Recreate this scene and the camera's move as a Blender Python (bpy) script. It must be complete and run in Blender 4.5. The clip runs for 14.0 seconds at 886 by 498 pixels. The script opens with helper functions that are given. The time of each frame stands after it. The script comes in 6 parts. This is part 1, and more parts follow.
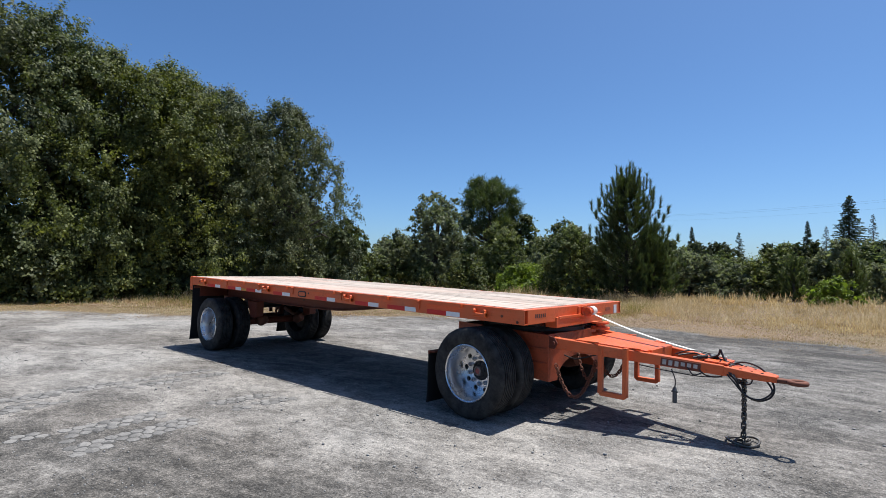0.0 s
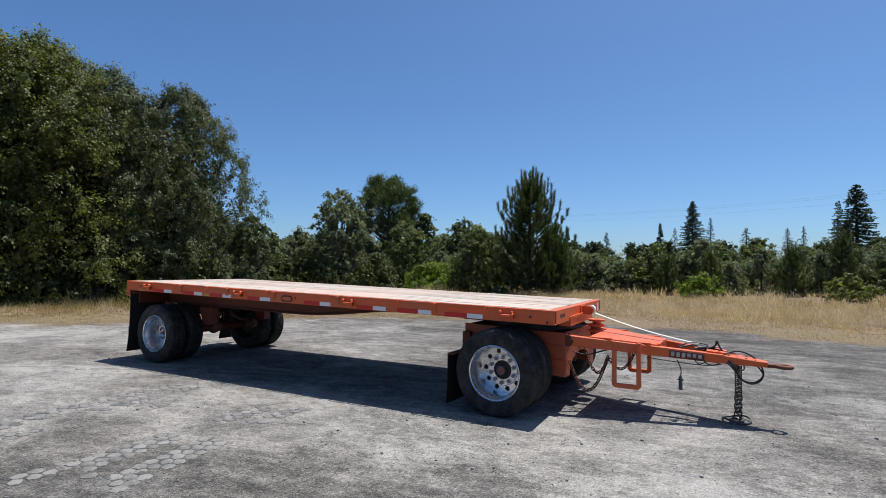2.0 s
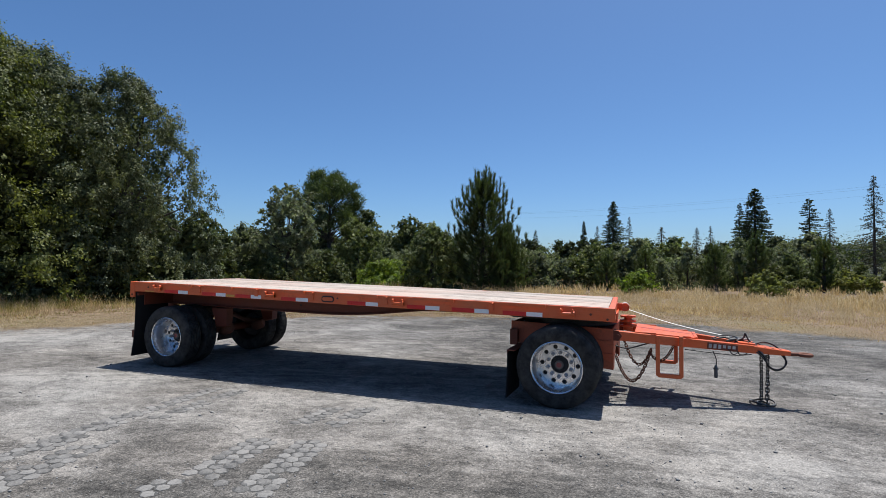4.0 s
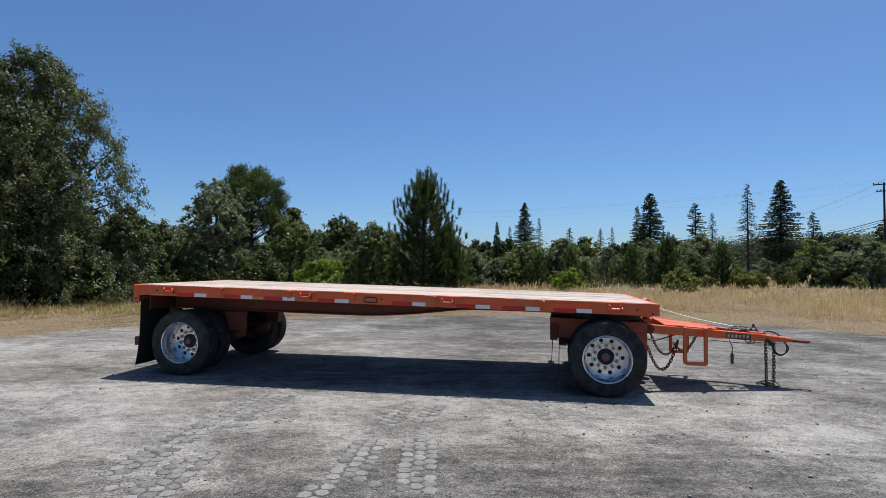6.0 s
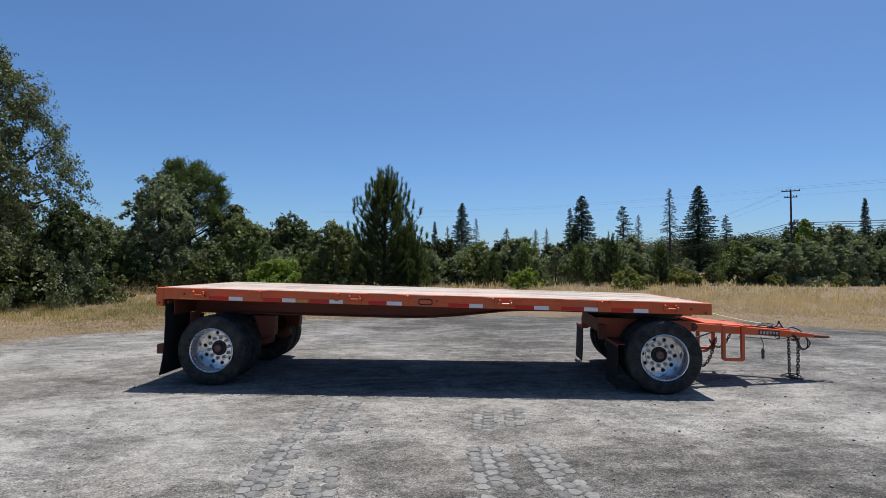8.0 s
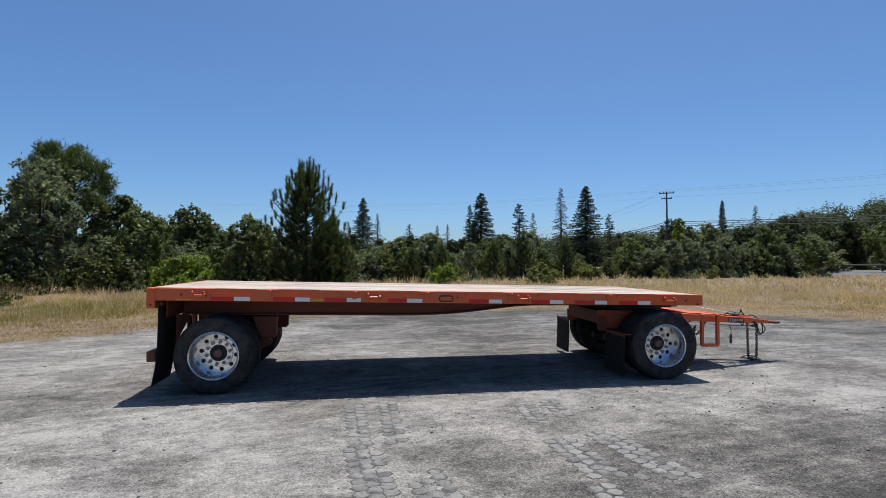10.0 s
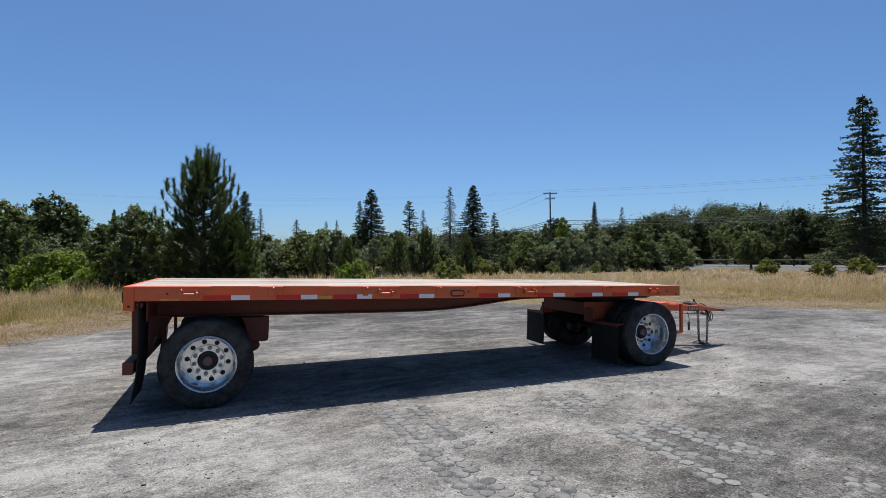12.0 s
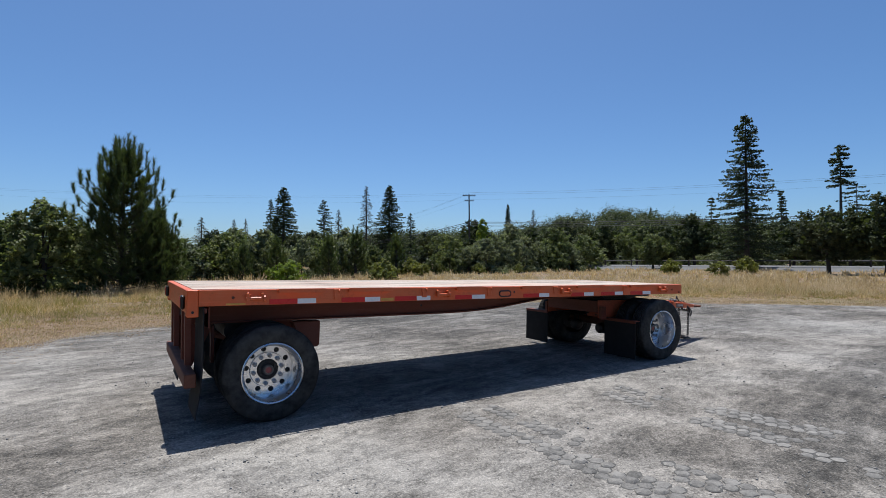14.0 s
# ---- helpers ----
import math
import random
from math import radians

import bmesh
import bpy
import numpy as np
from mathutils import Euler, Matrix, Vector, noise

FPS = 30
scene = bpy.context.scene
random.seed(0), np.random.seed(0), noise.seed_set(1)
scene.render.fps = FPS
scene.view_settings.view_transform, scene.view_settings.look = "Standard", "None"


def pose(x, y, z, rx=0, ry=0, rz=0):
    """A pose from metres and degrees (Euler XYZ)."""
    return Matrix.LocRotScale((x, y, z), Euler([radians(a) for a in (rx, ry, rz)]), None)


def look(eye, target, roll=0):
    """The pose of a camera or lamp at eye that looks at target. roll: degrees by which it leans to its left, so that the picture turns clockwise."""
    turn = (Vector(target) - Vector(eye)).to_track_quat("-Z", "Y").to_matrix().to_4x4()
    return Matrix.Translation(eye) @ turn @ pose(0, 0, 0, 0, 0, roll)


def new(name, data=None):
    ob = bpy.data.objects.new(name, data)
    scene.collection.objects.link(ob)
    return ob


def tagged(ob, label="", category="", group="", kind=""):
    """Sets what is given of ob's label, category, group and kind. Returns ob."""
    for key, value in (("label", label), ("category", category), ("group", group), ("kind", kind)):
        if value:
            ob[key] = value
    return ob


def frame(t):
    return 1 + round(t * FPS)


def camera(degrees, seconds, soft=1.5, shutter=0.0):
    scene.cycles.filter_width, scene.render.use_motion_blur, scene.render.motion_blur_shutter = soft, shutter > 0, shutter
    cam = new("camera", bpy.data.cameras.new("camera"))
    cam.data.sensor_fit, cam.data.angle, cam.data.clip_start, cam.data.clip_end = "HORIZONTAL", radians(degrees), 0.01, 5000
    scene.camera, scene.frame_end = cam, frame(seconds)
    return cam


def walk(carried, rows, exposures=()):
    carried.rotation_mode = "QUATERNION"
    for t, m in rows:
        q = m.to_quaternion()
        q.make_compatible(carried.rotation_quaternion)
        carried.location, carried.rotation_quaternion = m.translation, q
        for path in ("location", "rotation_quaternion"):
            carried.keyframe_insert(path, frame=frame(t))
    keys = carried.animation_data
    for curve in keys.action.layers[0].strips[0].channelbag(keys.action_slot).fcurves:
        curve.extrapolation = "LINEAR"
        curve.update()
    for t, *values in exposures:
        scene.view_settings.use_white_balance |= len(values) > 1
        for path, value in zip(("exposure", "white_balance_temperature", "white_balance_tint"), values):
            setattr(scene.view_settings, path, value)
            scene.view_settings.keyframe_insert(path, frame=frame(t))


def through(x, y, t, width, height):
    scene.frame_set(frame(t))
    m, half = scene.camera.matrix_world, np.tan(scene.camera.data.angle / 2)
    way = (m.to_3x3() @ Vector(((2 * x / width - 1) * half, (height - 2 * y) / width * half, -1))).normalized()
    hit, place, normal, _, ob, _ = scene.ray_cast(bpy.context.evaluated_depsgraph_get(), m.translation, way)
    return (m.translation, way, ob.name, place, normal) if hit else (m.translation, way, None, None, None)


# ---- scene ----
cam = camera(81.5, 14.0, 0.65)
PATH = [
    (0, (0.335, 0.754, 1.534), (-0.96, 2.277, 1.61), 1.1),
    (0.5, (0.11, 0.575, 1.53), (-1.021, 2.223, 1.604), 0.7),
    (1, (-0.232, 0.389, 1.549), (-1.243, 2.113, 1.622), 0.7),
    (1.5, (-0.556, 0.01, 1.574), (-1.516, 1.763, 1.656), 0.9),
    (2, (-0.86, -0.145, 1.569), (-1.785, 1.627, 1.644), 0.7),
    (2.5, (-1.179, -0.362, 1.586), (-2.056, 1.433, 1.663), 0.8),
    (5, (-3.0, -1.37, 1.606), (-3.495, 0.567, 1.67), 0.5),
    (5.5, (-3.465, -1.563, 1.606), (-3.872, 0.393, 1.677), 0.5),
    (6, (-3.83, -1.59, 1.602), (-4.168, 0.38, 1.666), 0.4),
    (6.5, (-4.226, -1.559, 1.617), (-4.509, 0.42, 1.678), 0.4),
    (7, (-4.644, -1.703, 1.623), (-4.864, 0.284, 1.691), 0.4),
    (9.5, (-6.646, -1.57, 1.596), (-6.45, 0.419, 1.647), 0.2),
    (10, (-7.048, -1.529, 1.616), (-6.732, 0.445, 1.664), 0.1),
    (10.5, (-7.42, -1.32, 1.594), (-6.994, 0.633, 1.633), 0.1),
    (11, (-7.862, -1.244, 1.58), (-7.341, 0.686, 1.627), 0.1),
    (11.5, (-8.212, -1.116, 1.578), (-7.591, 0.784, 1.622), -0.1),
    (12, (-8.511, -0.844, 1.57), (-7.768, 1.012, 1.606), -0.1),
    (12.5, (-8.949, -0.7, 1.573), (-8.106, 1.113, 1.615), -0.1),
    (13, (-9.274, -0.489, 1.559), (-8.349, 1.284, 1.598), -0.0),
    (13.5, (-9.611, -0.203, 1.57), (-8.625, 1.537, 1.602), 0.1),
    (14, (-10.029, -0.049, 1.573), (-8.978, 1.652, 1.611), -0.1),
]
EXPOSURES = [(0, 0.38), (1, 0.30), (2.5, 0.24), (5, 0.20), (9.5, 0.15), (14, 0.15)]
walk(cam, [(t, look(eye, target, roll)) for t, eye, target, roll in PATH], EXPOSURES)

# ---- world, sun ----
SUN = Vector((0.132, 0.318, 1.0)).normalized()
world = bpy.data.worlds.new("sky")
scene.world = world
world.use_nodes = True
wn = world.node_tree
sky = wn.nodes.new("ShaderNodeTexSky")
sky.sky_type = "NISHITA"
sky.sun_disc = False
sky.sun_elevation = math.asin(SUN.z)
sky.sun_rotation = math.atan2(SUN.x, SUN.y)
sky.air_density, sky.dust_density, sky.ozone_density = 0.8, 1.0, 10.0
vivid = wn.nodes.new("ShaderNodeHueSaturation")
vivid.inputs["Hue"].default_value, vivid.inputs["Saturation"].default_value = 0.5, 1.05
wn.links.new(sky.outputs[0], vivid.inputs["Color"])
clear = wn.nodes.new("ShaderNodeMix")
clear.data_type, clear.blend_type = "RGBA", "MULTIPLY"
clear.inputs[0].default_value, clear.inputs[7].default_value = 1.0, (0.958, 1.027, 1.015, 1)
wn.links.new(vivid.outputs[0], clear.inputs[6])
wn.links.new(clear.outputs[2], wn.nodes["Background"].inputs[0])
wn.nodes["Background"].inputs[1].default_value = 0.110
sun_data = bpy.data.lights.new("sun", "SUN")
sun_data.energy, sun_data.angle, sun_data.color = 5.0, radians(0.55), (1.0, 0.988, 0.958)
sun = new("sun", sun_data)
sun.matrix_world = look(SUN * 60, (0, 0, 0))


# ---- materials ----
def ramp(nt, fac, stops):
    r = nt.nodes.new("ShaderNodeValToRGB")
    while len(r.color_ramp.elements) < len(stops):
        r.color_ramp.elements.new(0.5)
    for e, (p, c) in zip(r.color_ramp.elements, stops):
        e.position, e.color = p, (*c, 1) if len(c) == 3 else (c[0], c[0], c[0], 1)
    nt.links.new(fac, r.inputs[0])
    return r.outputs[0]


def mat(name, rough=0.6, metal=0.0, spec=0.5):
    m = bpy.data.materials.new(name)
    m.use_nodes = True
    nt = m.node_tree
    b = nt.nodes["Principled BSDF"]
    b.inputs["Roughness"].default_value = rough
    b.inputs["Metallic"].default_value = metal
    b.inputs["Specular IOR Level"].default_value = spec
    return m, nt, b


def noise_tex(nt, vec, scale, detail=4.0, rough=0.55, stretch=None, distort=0.0):
    if stretch:
        mp = nt.nodes.new("ShaderNodeMapping")
        mp.inputs["Scale"].default_value = stretch
        nt.links.new(vec, mp.inputs["Vector"])
        vec = mp.outputs[0]
    n = nt.nodes.new("ShaderNodeTexNoise")
    n.inputs["Scale"].default_value, n.inputs["Detail"].default_value = scale, detail
    n.inputs["Roughness"].default_value, n.inputs["Distortion"].default_value = rough, distort
    nt.links.new(vec, n.inputs["Vector"])
    return n.outputs[0]


def mix(nt, fac, a, b, blend="MIX"):
    x = nt.nodes.new("ShaderNodeMix")
    x.data_type, x.blend_type = "RGBA", blend
    for sock, v in ((x.inputs[0], fac), (x.inputs[6], a), (x.inputs[7], b)):
        if hasattr(v, "links"):
            nt.links.new(v, sock)
        elif isinstance(v, (int, float)):
            sock.default_value = v
        else:
            sock.default_value = (*v, 1)
    return x.outputs[2]


def arith(nt, op, a, b=0.0, clamp=False):
    x = nt.nodes.new("ShaderNodeMath")
    x.operation, x.use_clamp = op, clamp
    for sock, v in ((x.inputs[0], a), (x.inputs[1], b)):
        if hasattr(v, "links"):
            nt.links.new(v, sock)
        else:
            sock.default_value = v
    return x.outputs[0]


def bump(nt, b, height, strength=0.3, dist=0.01):
    x = nt.nodes.new("ShaderNodeBump")
    x.inputs["Strength"].default_value, x.inputs["Distance"].default_value = strength, dist
    nt.links.new(height, x.inputs["Height"])
    nt.links.new(x.outputs[0], b.inputs["Normal"])


def position(nt):
    return nt.nodes.new("ShaderNodeNewGeometry").outputs["Position"]


def objcoord(nt):
    return nt.nodes.new("ShaderNodeTexCoord").outputs["Object"]


def paint(name, base, worn, rust=(0.12, 0.045, 0.02), amount=0.5, rough=0.45):
    """Weathered enamel: fading in patches, fine scratches, a little rust."""
    m, nt, b = mat(name, rough)
    p = position(nt)
    big = noise_tex(nt, p, 2.2, 5)
    fine = noise_tex(nt, p, 38, 6, 0.7)
    c = mix(nt, ramp(nt, big, [(0.35, (0, 0, 0)), (0.7, (1, 1, 1))]), base, worn)
    spots = ramp(nt, arith(nt, "MULTIPLY", fine, noise_tex(nt, p, 5.5, 3)), [(0.30 - 0.05 * amount, (0, 0, 0)), (0.42, (1, 1, 1))])
    c = mix(nt, arith(nt, "MULTIPLY", spots, 0.55 * amount), c, rust)
    scuff = noise_tex(nt, p, 20, 6, 0.75, (0.12, 0.7, 2.0))
    chalk = [min(1, v * 1.15 + 0.05) for v in worn]
    c = mix(nt, arith(nt, "MULTIPLY", ramp(nt, scuff, [(0.56, (0, 0, 0)), (0.68, (1, 1, 1))]), 0.3), c, chalk)
    c = mix(nt, arith(nt, "MULTIPLY", ramp(nt, scuff, [(0.30, (1, 1, 1)), (0.42, (0, 0, 0))]), 0.28), c, [v * 0.45 for v in base])
    nt.links.new(c, b.inputs["Base Color"])
    nt.links.new(ramp(nt, fine, [(0.2, (rough - 0.12,)), (0.8, (rough + 0.2,))]), b.inputs["Roughness"])
    bump(nt, b, fine, 0.12, 0.003)
    return m


def plain(name, base, var=0.25, rough=0.6, metal=0.0, scale=14.0, bumpy=0.15, bdist=0.004):
    m, nt, b = mat(name, rough, metal)
    p = position(nt)
    n1 = noise_tex(nt, p, scale, 5, 0.65)
    n2 = noise_tex(nt, p, scale * 0.13, 3)
    f = arith(nt, "ADD", arith(nt, "MULTIPLY", n1, 0.5), arith(nt, "MULTIPLY", n2, 0.5))
    lo, hi = [c * (1 - var) for c in base], [min(1, c * (1 + var)) for c in base]
    nt.links.new(ramp(nt, f, [(0.3, lo), (0.7, hi)]), b.inputs["Base Color"])
    nt.links.new(ramp(nt, n1, [(0.3, (max(0.05, rough - 0.1),)), (0.7, (min(1, rough + 0.1),))]), b.inputs["Roughness"])
    if bumpy:
        bump(nt, b, n1, bumpy, bdist)
    return m


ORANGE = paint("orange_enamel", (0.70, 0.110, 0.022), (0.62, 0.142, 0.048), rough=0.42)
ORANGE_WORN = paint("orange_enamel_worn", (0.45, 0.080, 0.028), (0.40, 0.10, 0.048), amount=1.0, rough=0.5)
# worn enamel, base colour darkened to stand for the shade under the deck
ORANGE_SHADED = paint("orange_enamel_worn_shaded", (0.155, 0.030, 0.013), (0.14, 0.036, 0.020), amount=0.8, rough=0.6)
RUST = plain("rusty_steel", (0.16, 0.06, 0.035), 0.4, 0.75, 0.2, 40)
STEEL_DARK = plain("dark_greasy_steel", (0.035, 0.033, 0.032), 0.4, 0.55, 0.3, 30)
CHAIN_STEEL = plain("worn_chain_steel", (0.12, 0.11, 0.10), 0.4, 0.5, 0.7, 60)


def polished(name, base, rough):
    """Polished metal: broad dull patches, faint turning marks, no sparkle."""
    m, nt, b = mat(name, rough, 0.95)
    n = noise_tex(nt, objcoord(nt), 6, 3)
    nt.links.new(ramp(nt, n, [(0.3, [c * 0.9 for c in base]), (0.7, base)]), b.inputs["Base Color"])
    nt.links.new(ramp(nt, n, [(0.3, (rough + 0.08,)), (0.7, (rough - 0.04,))]), b.inputs["Roughness"])
    return m


ALU = polished("polished_aluminium", (0.80, 0.80, 0.81), 0.26)
NUT = plain("steel_nut", (0.30, 0.30, 0.31), 0.3, 0.4, 0.85, 60)
HUBRED = plain("red_hub_cap", (0.30, 0.075, 0.07), 0.3, 0.5, 0.1, 30)
FLAP = plain("black_rubber_sheet", (0.011, 0.011, 0.011), 0.35, 0.9, 0, 8)
HOSE = plain("black_hose_rubber", (0.015, 0.015, 0.017), 0.3, 0.5, 0, 30)
WEB = plain("white_webbing", (0.626, 0.609, 0.557), 0.12, 0.8, 0, 60)
TAPE_WHITE = plain("white_reflective_tape", (0.80, 0.79, 0.78), 0.10, 0.35, 0, 50, 0.05)
TAPE_RED = plain("red_reflective_tape", (0.60, 0.016, 0.014), 0.15, 0.35, 0, 50, 0.05)
LAMP_BLACK = plain("black_lamp_housing", (0.015, 0.014, 0.014), 0.2, 0.4, 0, 30)
STICKER = plain("faded_yellow_sticker", (0.62, 0.33, 0.07), 0.25, 0.6, 0, 80, 0.0)
INK = plain("dark_lettering", (0.05, 0.035, 0.03), 0.2, 0.7, 0, 60, 0.0)
SIGN_WHITE = plain("scuffed_white_sign", (0.42, 0.38, 0.35), 0.45, 0.6, 0, 60, 0.0)


def rubber():
    m, nt, b = mat("tyre_rubber", 0.75, 0, 0.25)
    p = position(nt)
    dust = noise_tex(nt, p, 9, 5, 0.7)
    fine = noise_tex(nt, p, 90, 3)
    nt.links.new(ramp(nt, dust, [(0.35, (0.012, 0.012, 0.0125)), (0.72, (0.062, 0.060, 0.056))]), b.inputs["Base Color"])
    bump(nt, b, fine, 0.2, 0.002)
    return m


TYRE = rubber()


def deck_wood():
    """Sun-bleached planks: grey grain with a pink cast of old orange paint."""
    m, nt, b = mat("weathered_deck_plank", 0.85)
    p = position(nt)
    info = nt.nodes.new("ShaderNodeObjectInfo")
    grain = noise_tex(nt, p, 30, 6, 0.7, (0.06, 1.6, 1.0))
    patch = noise_tex(nt, p, 1.1, 4, 0.6, (0.6, 1.6, 1))
    c = ramp(nt, grain, [(0.25, (0.26, 0.195, 0.155)), (0.5, (0.46, 0.39, 0.325)), (0.75, (0.60, 0.535, 0.46))])
    c = mix(nt, arith(nt, "MULTIPLY", ramp(nt, patch, [(0.42, (0, 0, 0)), (0.62, (1, 1, 1))]), 0.42), c, (0.50, 0.29, 0.215))
    tone = arith(nt, "ADD", arith(nt, "MULTIPLY", info.outputs["Random"], 0.35), 0.8)
    hsv = nt.nodes.new("ShaderNodeHueSaturation")
    nt.links.new(c, hsv.inputs["Color"])
    nt.links.new(tone, hsv.inputs["Value"])
    nt.links.new(hsv.outputs[0], b.inputs["Base Color"])
    bump(nt, b, grain, 0.4, 0.004)
    return m


PLANK = deck_wood()


def ground_material():
    m, nt, b = mat("gravel_and_dry_soil", 0.95, 0, 0.2)
    p = position(nt)
    at = nt.nodes.new("ShaderNodeAttribute")
    at.attribute_name = "field"
    edge = noise_tex(nt, p, 0.55, 6, 0.65)
    field = ramp(nt, arith(nt, "ADD", at.outputs["Fac"], arith(nt, "MULTIPLY", arith(nt, "SUBTRACT", edge, 0.5), 0.9)), [(0.42, (0, 0, 0)), (0.62, (1, 1, 1))])
    # compacted gravel with pale dust dragged along by wheels
    streak = noise_tex(nt, p, 1.1, 8, 0.68, (0.55, 1.0, 1), 1.3)
    blotch = noise_tex(nt, p, 0.75, 6, 0.62, None, 0.6)
    scrub = noise_tex(nt, p, 6.0, 6, 0.7, (0.85, 1.1, 1), 0.5)
    grit = noise_tex(nt, p, 55, 5, 0.75)
    vor = nt.nodes.new("ShaderNodeTexVoronoi")
    vor.inputs["Scale"].default_value = 55
    nt.links.new(p, vor.inputs["Vector"])
    stone = vor.outputs["Color"]
    mid = noise_tex(nt, p, 17.0, 6, 0.75, (0.9, 1.1, 1), 0.8)
    dist = nt.nodes.new("ShaderNodeVectorMath")
    dist.operation = "DISTANCE"
    flat = nt.nodes.new("ShaderNodeVectorMath")
    flat.operation = "ADD"
    wob = nt.nodes.new("ShaderNodeCombineXYZ")
    nt.links.new(arith(nt, "MULTIPLY", blotch, 0.7), wob.inputs[1])
    nt.links.new(p, flat.inputs[0])
    nt.links.new(wob.outputs[0], flat.inputs[1])
    nt.links.new(flat.outputs[0], dist.inputs[0])
    dist.inputs[1].default_value = (3.5, -25.0, 0.0)
    arc = nt.nodes.new("ShaderNodeTexNoise")
    arc.noise_dimensions = "1D"
    arc.inputs["Scale"].default_value, arc.inputs["Detail"].default_value, arc.inputs["Roughness"].default_value = 4.5, 7.0, 0.8
    nt.links.new(dist.outputs["Value"], arc.inputs["W"])
    rut = nt.nodes.new("ShaderNodeTexNoise")
    rut.noise_dimensions = "1D"
    rut.inputs["Scale"].default_value, rut.inputs["Detail"].default_value = 17.0, 3.0
    nt.links.new(dist.outputs["Value"], rut.inputs["W"])
    streak = arith(nt, "ADD", arith(nt, "MULTIPLY", streak, 0.66), arith(nt, "MULTIPLY", arc.outputs[0], 0.34))
    f = arith(nt, "ADD", arith(nt, "MULTIPLY", streak, 0.38), arith(nt, "MULTIPLY", blotch, 0.22))
    f = arith(nt, "ADD", f, arith(nt, "ADD", arith(nt, "MULTIPLY", scrub, 0.21), arith(nt, "MULTIPLY", mid, 0.19)))
    # more bare stone towards the drawbar end, more dust towards the rear
    sep = nt.nodes.new("ShaderNodeSeparateXYZ")
    nt.links.new(p, sep.inputs[0])
    drift = noise_tex(nt, p, 0.28, 4, 0.6)
    bare = arith(nt, "ADD", arith(nt, "MULTIPLY", arith(nt, "MAXIMUM", arith(nt, "MINIMUM", sep.outputs[0], -3.5), -9.0), 0.0052), arith(nt, "MULTIPLY", arith(nt, "SUBTRACT", drift, 0.5), 0.22))
    bare = arith(nt, "ADD", bare, arith(nt, "MULTIPLY", arith(nt, "MAXIMUM", arith(nt, "SUBTRACT", sep.outputs[1], 7.0), 0.0), 0.0065))
    f = arith(nt, "SUBTRACT", f, arith(nt, "ADD", bare, 0.041))
    # the turning lane: dust pressed pale by wheels, stony gravel on its inner side
    lane = ramp(nt, arith(nt, "MULTIPLY", arith(nt, "SUBTRACT", dist.outputs["Value"], 24.0), 0.1), [(0.0, (0.42,)), (0.33, (0.27,)), (0.47, (0.34,)), (0.56, (0.70,)), (0.66, (0.70,)), (0.76, (0.5,))])
    ahead = ramp(nt, arith(nt, "MULTIPLY", arith(nt, "ADD", sep.outputs[0], 8.5), 0.25), [(0.0, (0.15,)), (1.0, (1.0,))])
    f = arith(nt, "ADD", f, arith(nt, "MULTIPLY", arith(nt, "MULTIPLY", arith(nt, "SUBTRACT", lane, 0.5), 0.16), ahead))
    f = arith(nt, "ADD", f, arith(nt, "MULTIPLY", arith(nt, "SUBTRACT", rut.outputs[0], 0.5), 0.03))
    tone = ramp(nt, f, [(0.395, (0.060, 0.0585, 0.056)), (0.438, (0.106, 0.1025, 0.097)), (0.475, (0.158, 0.151, 0.142)), (0.51, (0.218, 0.210, 0.198)), (0.56, (0.315, 0.302, 0.282))])
    tone = mix(nt, ramp(nt, drift, [(0.38, (0.35,)), (0.62, (1,))]), tone, mix(nt, 1.0, tone, (1.045, 0.99, 0.935), "MULTIPLY"))
    stony = ramp(nt, f, [(0.44, (1.0,)), (0.55, (0.50,))])
    g = mix(nt, arith(nt, "MULTIPLY", stony, 0.62), tone, ramp(nt, grit, [(0.33, (0.12, 0.12, 0.12)), (0.5, (0.5, 0.5, 0.5)), (0.66, (0.92, 0.92, 0.92))]), "OVERLAY")
    chips = nt.nodes.new("ShaderNodeTexVoronoi")
    chips.inputs["Scale"].default_value = 90
    nt.links.new(p, chips.inputs["Vector"])
    cv = nt.nodes.new("ShaderNodeRGBToBW")
    nt.links.new(chips.outputs["Color"], cv.inputs[0])
    g = mix(nt, arith(nt, "MULTIPLY", stony, 0.55), g, ramp(nt, cv.outputs[0], [(0.15, (0.12, 0.12, 0.12)), (0.35, (0.42, 0.42, 0.42)), (0.62, (0.55, 0.55, 0.545)), (0.85, (0.93, 0.92, 0.90))]), "OVERLAY")
    sv = nt.nodes.new("ShaderNodeRGBToBW")
    nt.links.new(stone, sv.inputs[0])
    g = mix(nt, arith(nt, "MULTIPLY", stony, 0.32), g, ramp(nt, sv.outputs[0], [(0.18, (0.12, 0.12, 0.12)), (0.32, (0.45, 0.45, 0.45)), (0.70, (0.54, 0.54, 0.535)), (0.84, (0.95, 0.94, 0.92))]), "OVERLAY")
    # soil under dry grass
    straw = noise_tex(nt, p, 14, 6, 0.75)
    s = ramp(nt, arith(nt, "ADD", arith(nt, "MULTIPLY", straw, 0.6), arith(nt, "MULTIPLY", mid, 0.4)), [(0.36, (0.07, 0.046, 0.03)), (0.5, (0.20, 0.14, 0.09)), (0.66, (0.42, 0.325, 0.22))])
    wide = noise_tex(nt, p, 0.09, 4)
    s = mix(nt, ramp(nt, wide, [(0.5, (0, 0, 0)), (0.7, (0.5, 0.5, 0.5))]), s, (0.16, 0.16, 0.06))
    nt.links.new(mix(nt, field, g, s), b.inputs["Base Color"])
